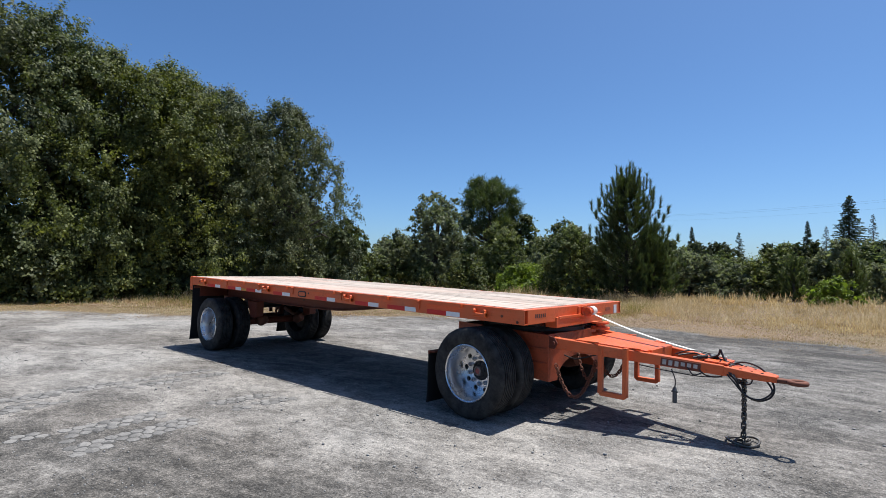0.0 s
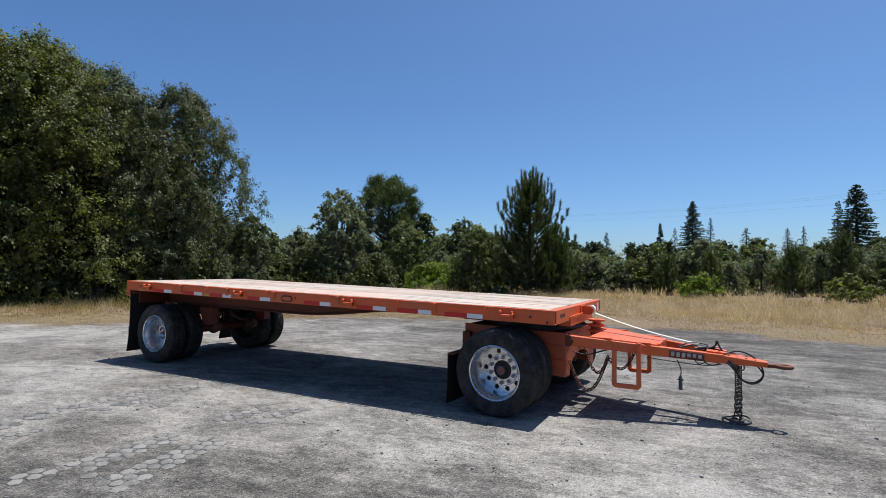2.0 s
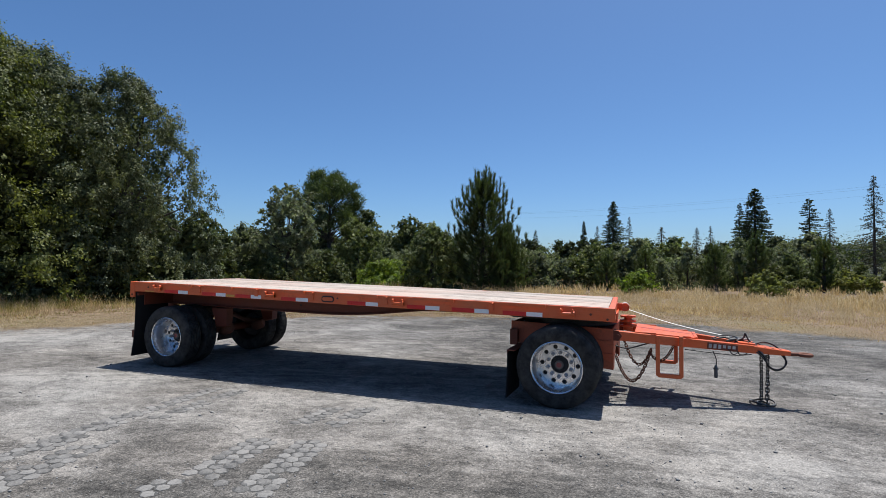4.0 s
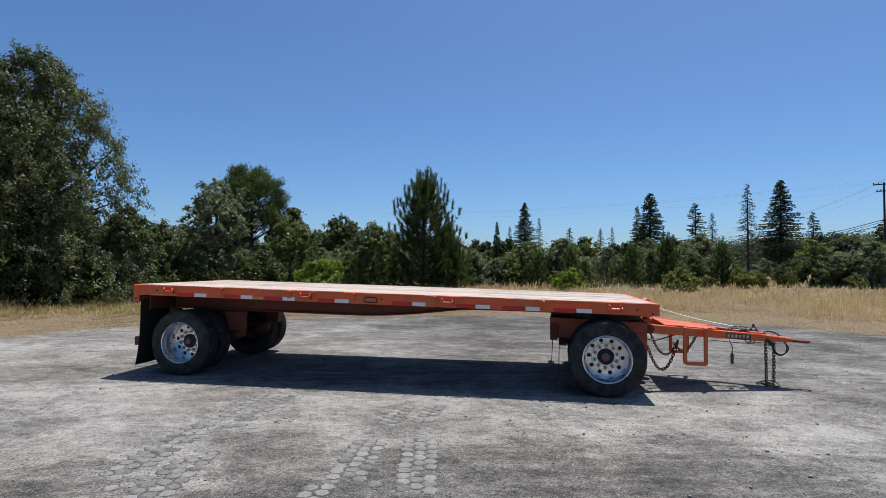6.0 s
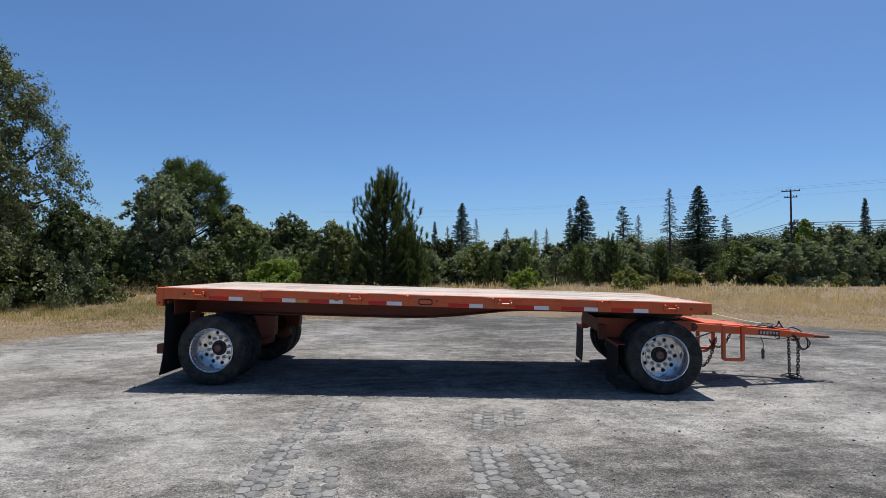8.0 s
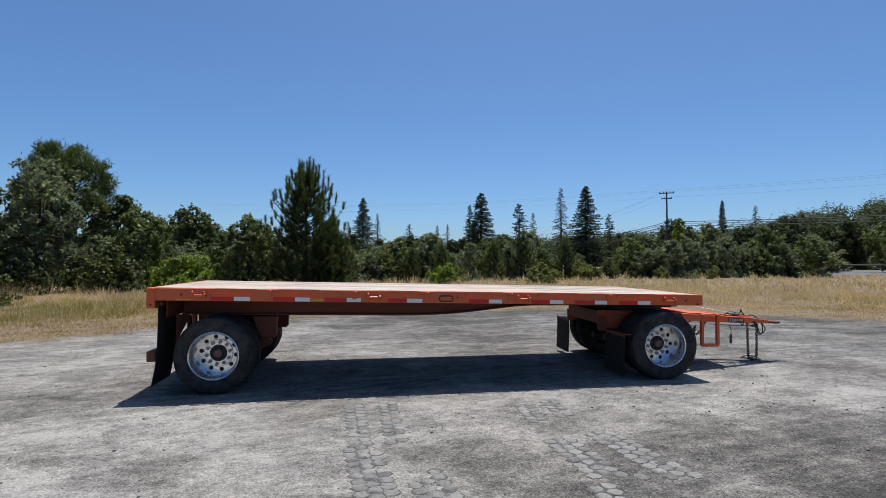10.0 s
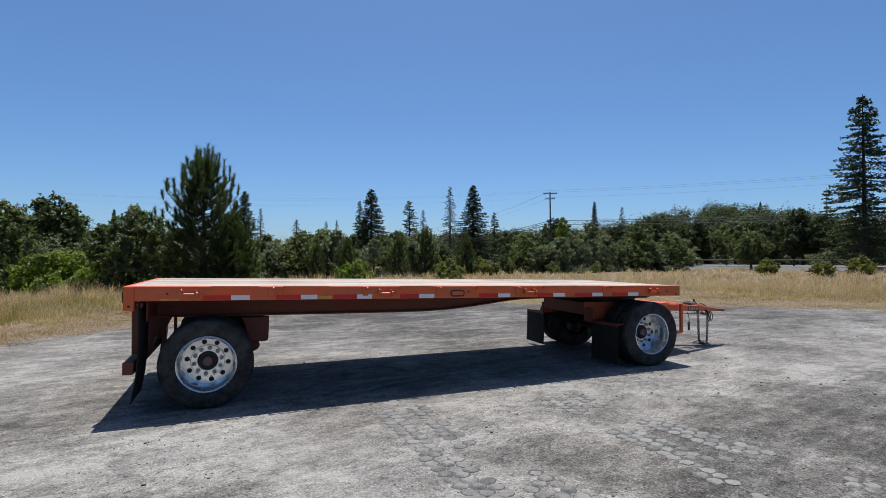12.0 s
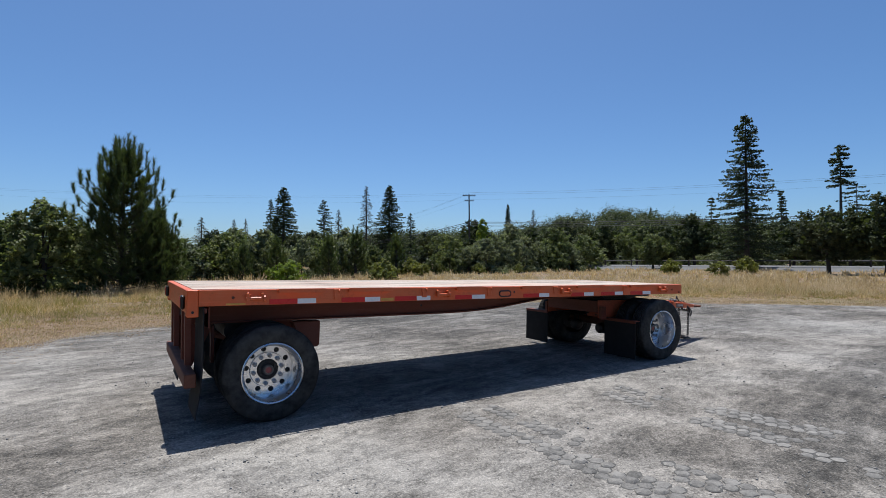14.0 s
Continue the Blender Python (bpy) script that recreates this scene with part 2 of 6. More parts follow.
    h = arith(nt, "ADD", arith(nt, "MULTIPLY", grit, 0.3), arith(nt, "MULTIPLY", arith(nt, "ADD", vor.outputs["Distance"], chips.outputs["Distance"]), -0.6))
    h = arith(nt, "ADD", arith(nt, "MULTIPLY", h, stony), arith(nt, "ADD", arith(nt, "MULTIPLY", scrub, 0.6), arith(nt, "MULTIPLY", mid, 0.8)))
    h = arith(nt, "ADD", h, arith(nt, "MULTIPLY", rut.outputs[0], 0.3))
    bump(nt, b, h, 0.6, 0.022)
    return m


GROUND = ground_material()


def leaf_material(name, dark, light, tips, through=0.35, rough=0.5, glow=(1.5, 1.7, 0.7)):
    """Leaves coloured one by one, letting some light through."""
    m, nt, b = mat(name, rough, 0, 0.22)
    geo = nt.nodes.new("ShaderNodeNewGeometry")
    big = noise_tex(nt, geo.outputs["Position"], 0.5, 3)
    f = arith(nt, "ADD", arith(nt, "MULTIPLY", geo.outputs["Random Per Island"], 0.42), arith(nt, "MULTIPLY", big, 0.72))
    c = ramp(nt, f, [(0.15, dark), (0.6, light), (0.95, tips)])
    hue = noise_tex(nt, geo.outputs["Position"], 0.33, 2)
    c = mix(nt, ramp(nt, hue, [(0.4, (0, 0, 0)), (0.65, (1, 1, 1))]), c, mix(nt, 1.0, c, (1.09, 1.02, 0.80), "MULTIPLY"))
    nt.links.new(c, b.inputs["Base Color"])
    tr = nt.nodes.new("ShaderNodeBsdfTranslucent")
    nt.links.new(mix(nt, 1.0, c, glow, "MULTIPLY"), tr.inputs["Color"])
    ms = nt.nodes.new("ShaderNodeMixShader")
    ms.inputs[0].default_value = through
    nt.links.new(b.outputs[0], ms.inputs[1])
    nt.links.new(tr.outputs[0], ms.inputs[2])
    nt.links.new(ms.outputs[0], nt.nodes["Material Output"].inputs[0])
    return m


OAK_LEAF = leaf_material("oak_leaf", (0.018, 0.026, 0.011), (0.084, 0.104, 0.042), (0.27, 0.295, 0.13), 0.25, 0.58, (1.4, 1.55, 0.7))
OAK_GREY = leaf_material("grey_oak_leaf", (0.026, 0.034, 0.018), (0.098, 0.116, 0.062), (0.27, 0.295, 0.17), 0.27, 0.58, (1.35, 1.45, 0.85))
OAK_WARM = leaf_material("yellowish_oak_leaf", (0.022, 0.029, 0.010), (0.105, 0.124, 0.038), (0.30, 0.315, 0.11), 0.30, 0.58, (1.4, 1.5, 0.6))
GREY_LEAF = leaf_material("grey_green_leaf", (0.056, 0.069, 0.044), (0.155, 0.175, 0.110), (0.31, 0.33, 0.215), 0.42, 0.6, (1.3, 1.42, 0.9))
HILL_LEAF = leaf_material("hill_oak_leaf", (0.014, 0.021, 0.011), (0.040, 0.053, 0.025), (0.095, 0.112, 0.054), 0.25, 0.8)
HILL_GREY = leaf_material("hill_grey_leaf", (0.024, 0.032, 0.020), (0.060, 0.073, 0.043), (0.120, 0.136, 0.078), 0.25, 0.8)
BRIGHT_LEAF = leaf_material("fresh_green_leaf", (0.075, 0.108, 0.024), (0.168, 0.225, 0.052), (0.30, 0.355, 0.11), 0.42)
BUSH_LEAF = leaf_material("bush_leaf", (0.037, 0.050, 0.023), (0.114, 0.137, 0.060), (0.26, 0.285, 0.14), 0.42, 0.55, (1.3, 1.45, 0.8))
PINE_NEEDLE = leaf_material("pine_needle", (0.0305, 0.0452, 0.0209), (0.074, 0.1, 0.0435), (0.157, 0.183, 0.0783), 0.25)
FIR_NEEDLE = leaf_material("fir_needle", (0.022, 0.032, 0.020), (0.054, 0.070, 0.042), (0.105, 0.125, 0.072), 0.22, 0.7)
GREY_NEEDLE = leaf_material("thin_grey_needle", (0.0435, 0.0478, 0.0348), (0.0783, 0.0783, 0.0566), (0.122, 0.113, 0.087), 0.15)
OLIVE_LEAF = leaf_material("olive_green_leaf", (0.075, 0.09, 0.028), (0.175, 0.188, 0.06), (0.31, 0.315, 0.13), 0.42, 0.55, (1.3, 1.4, 0.8))
STRAW = leaf_material("dry_grass_blade", (0.23, 0.16, 0.08), (0.56, 0.445, 0.27), (0.88, 0.80, 0.64), 0.45, 0.7, (1.1, 1.06, 0.92))
LITTER = leaf_material("straw_litter", (0.105, 0.062, 0.033), (0.26, 0.168, 0.09), (0.47, 0.355, 0.22), 0.25, 0.8, (1.1, 1.05, 0.95))
GREEN_GRASS = leaf_material("green_grass_blade", (0.10, 0.115, 0.03), (0.23, 0.225, 0.068), (0.42, 0.38, 0.16), 0.35, 0.7, (1.2, 1.15, 0.7))
BARK = plain("bark", (0.06, 0.048, 0.038), 0.45, 0.9, 0, 12, 0.6, 0.03)
POLE_WOOD = plain("tarred_pole_wood", (0.055, 0.042, 0.034), 0.3, 0.85, 0, 20, 0.3)
WIRE = plain("dark_cable", (0.02, 0.02, 0.022), 0.2, 0.6, 0, 20, 0)
ASPHALT = plain("pale_asphalt", (0.125, 0.123, 0.12), 0.2, 0.9, 0, 3, 0.2)
RAIL_STEEL = plain("weathered_rail_steel", (0.10, 0.095, 0.09), 0.3, 0.7, 0.2, 10)
PEBBLE = plain("grey_pebble", (0.261, 0.252, 0.239), 0.6, 0.9, 0, 25, 0.3)


def clod_material():
    m, nt, b = mat("dried_mud_clod", 0.95, 0, 0.2)
    p = position(nt)
    info = nt.nodes.new("ShaderNodeObjectInfo")
    n = noise_tex(nt, p, 60, 5, 0.75)
    wide = noise_tex(nt, p, 5, 5, 0.65)
    f = arith(nt, "ADD", arith(nt, "MULTIPLY", n, 0.45), arith(nt, "MULTIPLY", wide, 0.5))
    f = arith(nt, "ADD", f, arith(nt, "MULTIPLY", info.outputs["Random"], 0.14))
    nt.links.new(ramp(nt, f, [(0.36, (0.082, 0.078, 0.073)), (0.50, (0.170, 0.162, 0.151)), (0.64, (0.270, 0.256, 0.236))]), b.inputs["Base Color"])
    bump(nt, b, n, 0.5, 0.01)
    return m


CLOD = clod_material()
# dark colour that imitates shade in the cracks of the tyre prints
TRACK_SHADE = plain("painted_gap_shade", (0.080, 0.077, 0.072), 0.4, 0.95, 0, 60, 0.5, 0.01)


# ---- mesh helpers ----
def box(bm, x0, x1, y0, y1, z0, z1, b=0.006):
    vs = [bm.verts.new((x, y, z)) for x in (x0, x1) for y in (y0, y1) for z in (z0, z1)]
    fs = [bm.faces.new([vs[i] for i in q]) for q in ((0, 1, 3, 2), (4, 6, 7, 5), (0, 4, 5, 1), (2, 3, 7, 6), (0, 2, 6, 4), (1, 5, 7, 3))]
    if b:
        es = list({e for f in fs for e in f.edges})
        bmesh.ops.bevel(bm, geom=es, offset=b, segments=1, affect="EDGES", clamp_overlap=True)


def prism(bm, pts, lo, hi, axis="y", b=0.0):
    """A flat outline pushed along an axis; pts are (x, z) for y, (x, y) for z, (y, z) for x."""
    def put(p, d):
        return {"y": (p[0], d, p[1]), "z": (p[0], p[1], d), "x": (d, p[0], p[1])}[axis]
    a = [bm.verts.new(put(p, lo)) for p in pts]
    c = [bm.verts.new(put(p, hi)) for p in pts]
    fs = [bm.faces.new(a), bm.faces.new(c[::-1])]
    n = len(pts)
    fs += [bm.faces.new((a[i], c[i], c[(i + 1) % n], a[(i + 1) % n])) for i in range(n)]
    bmesh.ops.recalc_face_normals(bm, faces=fs)
    if b:
        es = list({e for f in fs for e in f.edges})
        bmesh.ops.bevel(bm, geom=es, offset=b, segments=1, affect="EDGES", clamp_overlap=True)


def tube(bm, pts, radii, seg=8, closed=False, flat=1.0):
    """A round bar along points; radii one number or one for each point."""
    pts = [Vector(p) for p in pts]
    n = len(pts)
    rad = radii if isinstance(radii, (list, tuple)) else [radii] * n
    up = Vector((0.0, 0.0, 1.0))
    rings = []
    for i, p in enumerate(pts):
        d = (pts[(i + 1) % n] - pts[i - 1]) if closed else (pts[min(i + 1, n - 1)] - pts[max(i - 1, 0)])
        d.normalize()
        side = d.cross(up)
        if side.length < 0.05:
            side = d.cross(Vector((1, 0, 0)))
        side.normalize()
        top = side.cross(d)
        rings.append([bm.verts.new(p + side * math.cos(a) * rad[i] + top * math.sin(a) * rad[i] * flat) for a in [2 * math.pi * k / seg for k in range(seg)]])
    for i in range(n if closed else n - 1):
        r0, r1 = rings[i], rings[(i + 1) % n]
        for k in range(seg):
            bm.faces.new((r0[k], r0[(k + 1) % seg], r1[(k + 1) % seg], r1[k]))
    if not closed:
        bm.faces.new(rings[0][::-1])
        bm.faces.new(rings[-1])


def lathe(bm, profile, seg=48, closed=False):
    """Profile of (radius, y) turned about the y axis."""
    rings = [[bm.verts.new((r * math.cos(2 * math.pi * k / seg), y, r * math.sin(2 * math.pi * k / seg))) for k in range(seg)] for r, y in profile]
    m = len(rings)
    for i in range(m if closed else m - 1):
        a, c = rings[i], rings[(i + 1) % m]
        for k in range(seg):
            bm.faces.new((a[k], a[(k + 1) % seg], c[(k + 1) % seg], c[k]))
    return rings


def finish(bm, name, smooth=None):
    bmesh.ops.recalc_face_normals(bm, faces=bm.faces)
    me = bpy.data.meshes.new(name)
    bm.to_mesh(me)
    bm.free()
    if smooth:
        me.shade_smooth()
        me.set_sharp_from_angle(angle=radians(smooth))
    return me


def part(name, bm, material, parent, label="", m=None, smooth=None):
    if m is not None:
        bmesh.ops.transform(bm, matrix=m, verts=bm.verts)
    me = finish(bm, name, smooth)
    me.materials.append(material)
    ob = new(name, me)
    ob.parent = parent
    return tagged(ob, label)


def array_mesh(name, verts, faces, materials, index=None):
    """A mesh from numpy arrays: verts (n, 3), faces (m, 3 or 4)."""
    me = bpy.data.meshes.new(name)
    nf, k = faces.shape
    me.vertices.add(len(verts))
    me.vertices.foreach_set("co", np.ascontiguousarray(verts, dtype=np.float32).ravel())
    me.loops.add(nf * k)
    me.loops.foreach_set("vertex_index", np.ascontiguousarray(faces, dtype=np.int32).ravel())
    me.polygons.add(nf)
    me.polygons.foreach_set("loop_start", np.arange(0, nf * k, k, dtype=np.int32))
    if index is not None:
        me.polygons.foreach_set("material_index", np.ascontiguousarray(index, dtype=np.int32))
    me.update(calc_edges=True)
    me.validate()
    for mm in materials:
        me.materials.append(mm)
    return me


# ---- ground ----
LOT = (-4.2, -1.2)      # middle of the gravel yard


def lot_edge(x, y):
    """Metres outside the rounded edge of the gravel yard (negative inside)."""
    dx, dy = x - LOT[0], y - LOT[1]
    a = math.degrees(math.atan2(dx, dy))
    knots = [(-180, 24), (-110, 17.5), (-70, 16.2), (-54, 14.3), (-40, 14.6), (-20, 15.7), (0, 16.2), (15, 16.6), (32, 16.2), (50, 16.4), (65, 17.0), (85, 20), (120, 26), (180, 24)]
    for (a0, r0), (a1, r1) in zip(knots, knots[1:]):
        if a0 <= a <= a1:
            f = (a - a0) / (a1 - a0)
            f = f * f * (3 - 2 * f)
            return math.hypot(dx, dy) - (r0 + (r1 - r0) * f)
    return 0.0


def spread():
    core = np.arange(-48, 48.1, 0.8)
    far = 48 * 1.36 ** np.arange(1, 14)
    return np.concatenate([-far[::-1], core, far])


gx, gy = spread() - 4.0, spread() + 6.0
nx, ny = len(gx), len(gy)
gv = np.zeros((nx * ny, 3))
gv[:, 0], gv[:, 1] = np.repeat(gx, ny), np.tile(gy, nx)
fieldness = np.array([lot_edge(x, y) for x, y in gv[:, :2]])
gi = np.arange(nx * ny).reshape(nx, ny)
gf = np.stack([gi[:-1, :-1], gi[1:, :-1], gi[1:, 1:], gi[:-1, 1:]], -1).reshape(-1, 4)
gm = array_mesh("ground", gv, gf, [GROUND])
fa = gm.attributes.new("field", "FLOAT", "POINT")
fa.data.foreach_set("value", np.clip(0.5 + fieldness * 0.28, 0, 1).astype(np.float32))
ground = tagged(new("ground", gm), "grey gravel yard running out into dry grassland", "ground", kind="structure")


# ---- the trailer ----
# Local axes: x from the rear end forward, y from the side that faces the camera inward, z up from the ground.
LENGTH, WIDTH = 7.28, 2.40
trailer = tagged(new("flatbed_trailer"), "orange steel flatbed trailer with weathered wooden deck, parked on gravel", "trailer")
trailer.matrix_world = pose(-9.561, 5.066, 0)
DECK = Matrix(((1, 0, 0, 0), (0, 1, 0, 0), (-0.0205, 0, 1, 1.295), (0, 0, 0, 1)))   # z from the deck's top, nose a little low
FLIP = Matrix(((1, 0, 0, 0), (0, -1, 0, WIDTH), (0, 0, 1, 0), (0, 0, 0, 1)))
DOLLY = pose(6.681, 1.184, 0, 0, 0, -3.0)


def side_rail(m, label):
    bm = bmesh.new()
    prism(bm, [(0, -0.148), (0, 0), (0.06, 0), (0.06, -0.008), (0.009, -0.008), (0.009, -0.140), (0.06, -0.140), (0.06, -0.148)], 0.10, LENGTH - 0.001, "x", 0.002)
    return part("side_rail", bm, ORANGE, trailer, label, m)


def tie_down(parent, m, u):
    """Ratchet tie-down: two lugs, a bar between and a toothed end."""
    bm = bmesh.new()
    for x in (u + 0.015, u + 0.15):
        prism(bm, [(x, -0.105), (x, -0.04), (x + 0.012, -0.03), (x + 0.024, -0.04), (x + 0.024, -0.105)], -0.045, 0.0, "y", 0.002)
    tube(bm, [(u + 0.01, -0.028, -0.085), (u + 0.185, -0.028, -0.085)], 0.017, 10)
    tube(bm, [(u + 0.165, -0.028, -0.085), (u + 0.185, -0.028, -0.085)], 0.032, 10)
    tube(bm, [(u + 0.03, -0.006, -0.03), (u + 0.03, -0.03, -0.045), (u + 0.055, -0.034, -0.05)], 0.008, 6)
    part("tie_down", bm, ORANGE, parent, "", m)


def rail_fittings(rail, m, full):
    def strip(name, u0, u1, w0, w1, material, out=0.003):
        bm = bmesh.new()
        box(bm, u0, u1, -out, 0.0, w0, w1, 0.0008)
        part(name, bm, material, rail, "", m)
    for u0, u1, u2 in ((0.72, 0.99, 1.18), (1.45, 1.71, 1.89), (2.07, 2.34, 2.52), (2.86, 3.10, 3.30), (3.91, 4.18, 4.36), (4.77, 5.02, 5.21), (5.37, 5.66, 5.84), (6.01, 6.29, 6.48)):
        strip("red_tape", u0, u1 - 0.002, -0.144, -0.094, TAPE_RED)
        strip("white_tape", u1 + 0.002, u2, -0.144, -0.094, TAPE_WHITE)
    if not full:
        return
    strip("sticker", 1.90, 2.05, -0.140, -0.108, STICKER)
    strip("sticker", 0.33, 0.50, -0.142, -0.126, STICKER)
    for u in (0.49, 2.58, 4.55, 6.66):
        tie_down(rail, m, u)
    for u in (1.40, 2.44, 3.36, 4.47, 5.87):
        bm = bmesh.new()
        prism(bm, [(u - 0.028, -0.11), (u - 0.035, -0.004), (u + 0.035, -0.004), (u + 0.028, -0.11)], -0.014, 0.0, "y", 0.003)
        tube(bm, [(u + 0.02, -0.012, -0.012), (u + 0.02, -0.028, -0.02), (u + 0.02, -0.024, -0.045)], 0.008, 6)
        part("stake_pocket", bm, ORANGE, rail, "", m)
    for u0, u1 in ((0.80, 1.27), (1.52, 2.02), (2.86, 3.25), (3.86, 4.36), (4.86, 5.40), (5.98, 6.52)):
        bm = bmesh.new()
        box(bm, u0, u1, -0.042, -0.035, -0.036, 0.006, 0.002)
        for x in (u0, (u0 + u1) / 2, u1 - 0.02):
            box(bm, x, x + 0.02, -0.035, 0.0, -0.034, 0.0, 0.001)
        part("rub_plate", bm, ORANGE, rail, "", m)
    for u, w in ((0.39, -0.075), (7.02, -0.08), (7.20, -0.125)):
        bm = bmesh.new()
        tube(bm, [(u, 0.0, w), (u, -0.008, w)], 0.014, 8)
        part("bolt_head", bm, RUST, rail, "", m)
    # oval marker lamp
    bm = bmesh.new()
    ring = []
    for k in range(24):
        a = 2 * math.pi * k / 24
        ring.append((3.61 + 0.055 * (1 if math.cos(a) > 0 else -1) + 0.034 * math.cos(a), -0.004, -0.088 + 0.034 * math.sin(a)))
    tube(bm, ring, 0.009, 6, True)
    lamp = part("marker_lamp", bm, LAMP_BLACK, rail, "oval lamp in black rubber grommet", m)
    bm = bmesh.new()
    prism(bm, [(x, z) for x, _, z in ring], -0.008, 0.0, "y", 0.003)
    part("lens", bm, ORANGE, rail, "faded orange lens", m)
    bm = bmesh.new()
    tube(bm, [(3.76, 0, -0.07), (3.76, -0.006, -0.07)], 0.012, 8)
    part("lamp_screw", bm, LAMP_BLACK, rail, "", m)


rail_near = side_rail(DECK, "faded orange steel rail with red and white reflective tape")
rail_fittings(rail_near, DECK, 2)
rail_far = side_rail(DECK @ FLIP, "faded orange steel rail")
rail_fittings(rail_far, DECK @ FLIP, 0)

bm = bmesh.new()
box(bm, LENGTH - 0.07, LENGTH, 0.061, WIDTH - 0.061, -0.148, 0.001, 0.004)
front_rail = part("front_rail", bm, ORANGE, trailer, "", DECK)
bm = bmesh.new()
box(bm, LENGTH - 0.12, LENGTH + 0.016, 0.62, 1.78, -0.215, -0.105, 0.004)
box(bm, LENGTH + 0.010, LENGTH + 0.024, 0.66, 1.45, -0.125, -0.095, 0.003)
part("nose_plate", bm, ORANGE, trailer, "", DECK)
bm = bmesh.new()
box(bm, LENGTH, LENGTH + 0.004, 2.17, 2.26, -0.140, -0.035, 0.001)
part("reflector", bm, TAPE_WHITE, front_rail, "white reflector plate", DECK)
for k in range(6):
    bm = bmesh.new()
    y = 0.20 + 0.037 * k
    box(bm, LENGTH, LENGTH + 0.002, y, y + 0.022, -0.088, -0.050, 0)
    part("marking_bar", bm, INK, front_rail, "dark painted marking", DECK)
bm = bmesh.new()
box(bm, LENGTH, LENGTH + 0.003, 1.92, 2.06, -0.10, -0.055, 0.001)
part("sticker", bm, ORANGE_WORN, front_rail, "", DECK)

# rear end frame
bm = bmesh.new()
box(bm, 0.0, 0.06, 0.101, WIDTH - 0.101, -0.215, 0.001, 0.004)
rear_rail = part("rear_rail", bm, ORANGE, trailer, "", DECK)
for y0, y1, yl in ((0.0, 0.10, 0.15), (WIDTH - 0.10, WIDTH, WIDTH - 0.25)):
    bm = bmesh.new()
    box(bm, 0.0, 0.099, y0, y1, -0.245, 0.002, 0.008)
    corner = part("corner_post", bm, ORANGE, trailer, "", DECK)
    bm = bmesh.new()
    tube(bm, [(0.05, -0.004 if y0 == 0 else WIDTH + 0.004, -0.20), (0.05, 0.01 if y0 == 0 else WIDTH - 0.01, -0.20)], 0.013, 8)
    part("bolt_head", bm, STEEL_DARK, corner, "", DECK)
    bm = bmesh.new()
    box(bm, -0.035, -0.001, yl, yl + 0.10, -0.185, -0.055, 0.012)
    lamp = part("tail_lamp", bm, LAMP_BLACK, trailer, "black tail lamp housing", DECK)
    bm = bmesh.new()
    box(bm, -0.04, -0.035, yl + 0.02, yl + 0.08, -0.165, -0.075, 0.002)
    part("lens", bm, TAPE_RED, lamp, "red lens", DECK)

# deck planks on cross members
bm = bmesh.new()
box(bm, 0.061, LENGTH - 0.071, 0.062, WIDTH - 0.062, -0.040, -0.030, 0)
deck = part("deck", bm, STEEL_DARK, trailer, "weathered grey-pink plank deck", DECK)
NPL = 12
pw = (WIDTH - 0.124) / NPL
plank_mesh = []
for k in range(3):
    bm = bmesh.new()
    rnd = random.Random(k)
    xs = [0.063 + (LENGTH - 0.136) * i / 14 for i in range(15)]
    rows = []
    for y in (0.003, pw - 0.003):
        for z in (-0.029, 0.004):
            rows.append([bm.verts.new((x, y + rnd.uniform(-0.0012, 0.0012), z + (rnd.uniform(-0.0025, 0.0015) if z > 0 else 0))) for x in xs])
    lo0, hi0, lo1, hi1 = rows
    for i in range(14):
        bm.faces.new((hi0[i], hi0[i + 1], hi1[i + 1], hi1[i]))
        bm.faces.new((lo0[i], lo0[i + 1], hi0[i + 1], hi0[i]))
        bm.faces.new((lo1[i], hi1[i], hi1[i + 1], lo1[i + 1]))
        bm.faces.new((lo0[i], lo1[i], lo1[i + 1], lo0[i + 1]))
    for i in (0, 14):
        bm.faces.new((lo0[i], hi0[i], hi1[i], lo1[i]))
    bmesh.ops.transform(bm, matrix=DECK, verts=bm.verts)
    me = finish(bm, "plank")
    me.materials.append(PLANK)
    plank_mesh.append(me)
for k in range(NPL):
    ob = new("plank", plank_mesh[k % 3])
    ob.parent = deck
    ob.matrix_local = pose(0, 0.062 + k * pw, 0)

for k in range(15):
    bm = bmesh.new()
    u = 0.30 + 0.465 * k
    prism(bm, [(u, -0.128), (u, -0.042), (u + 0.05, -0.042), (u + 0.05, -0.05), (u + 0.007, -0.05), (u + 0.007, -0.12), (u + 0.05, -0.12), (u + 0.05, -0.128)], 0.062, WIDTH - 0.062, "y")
    part("cross_member", bm, ORANGE_SHADED, trailer, "", DECK)

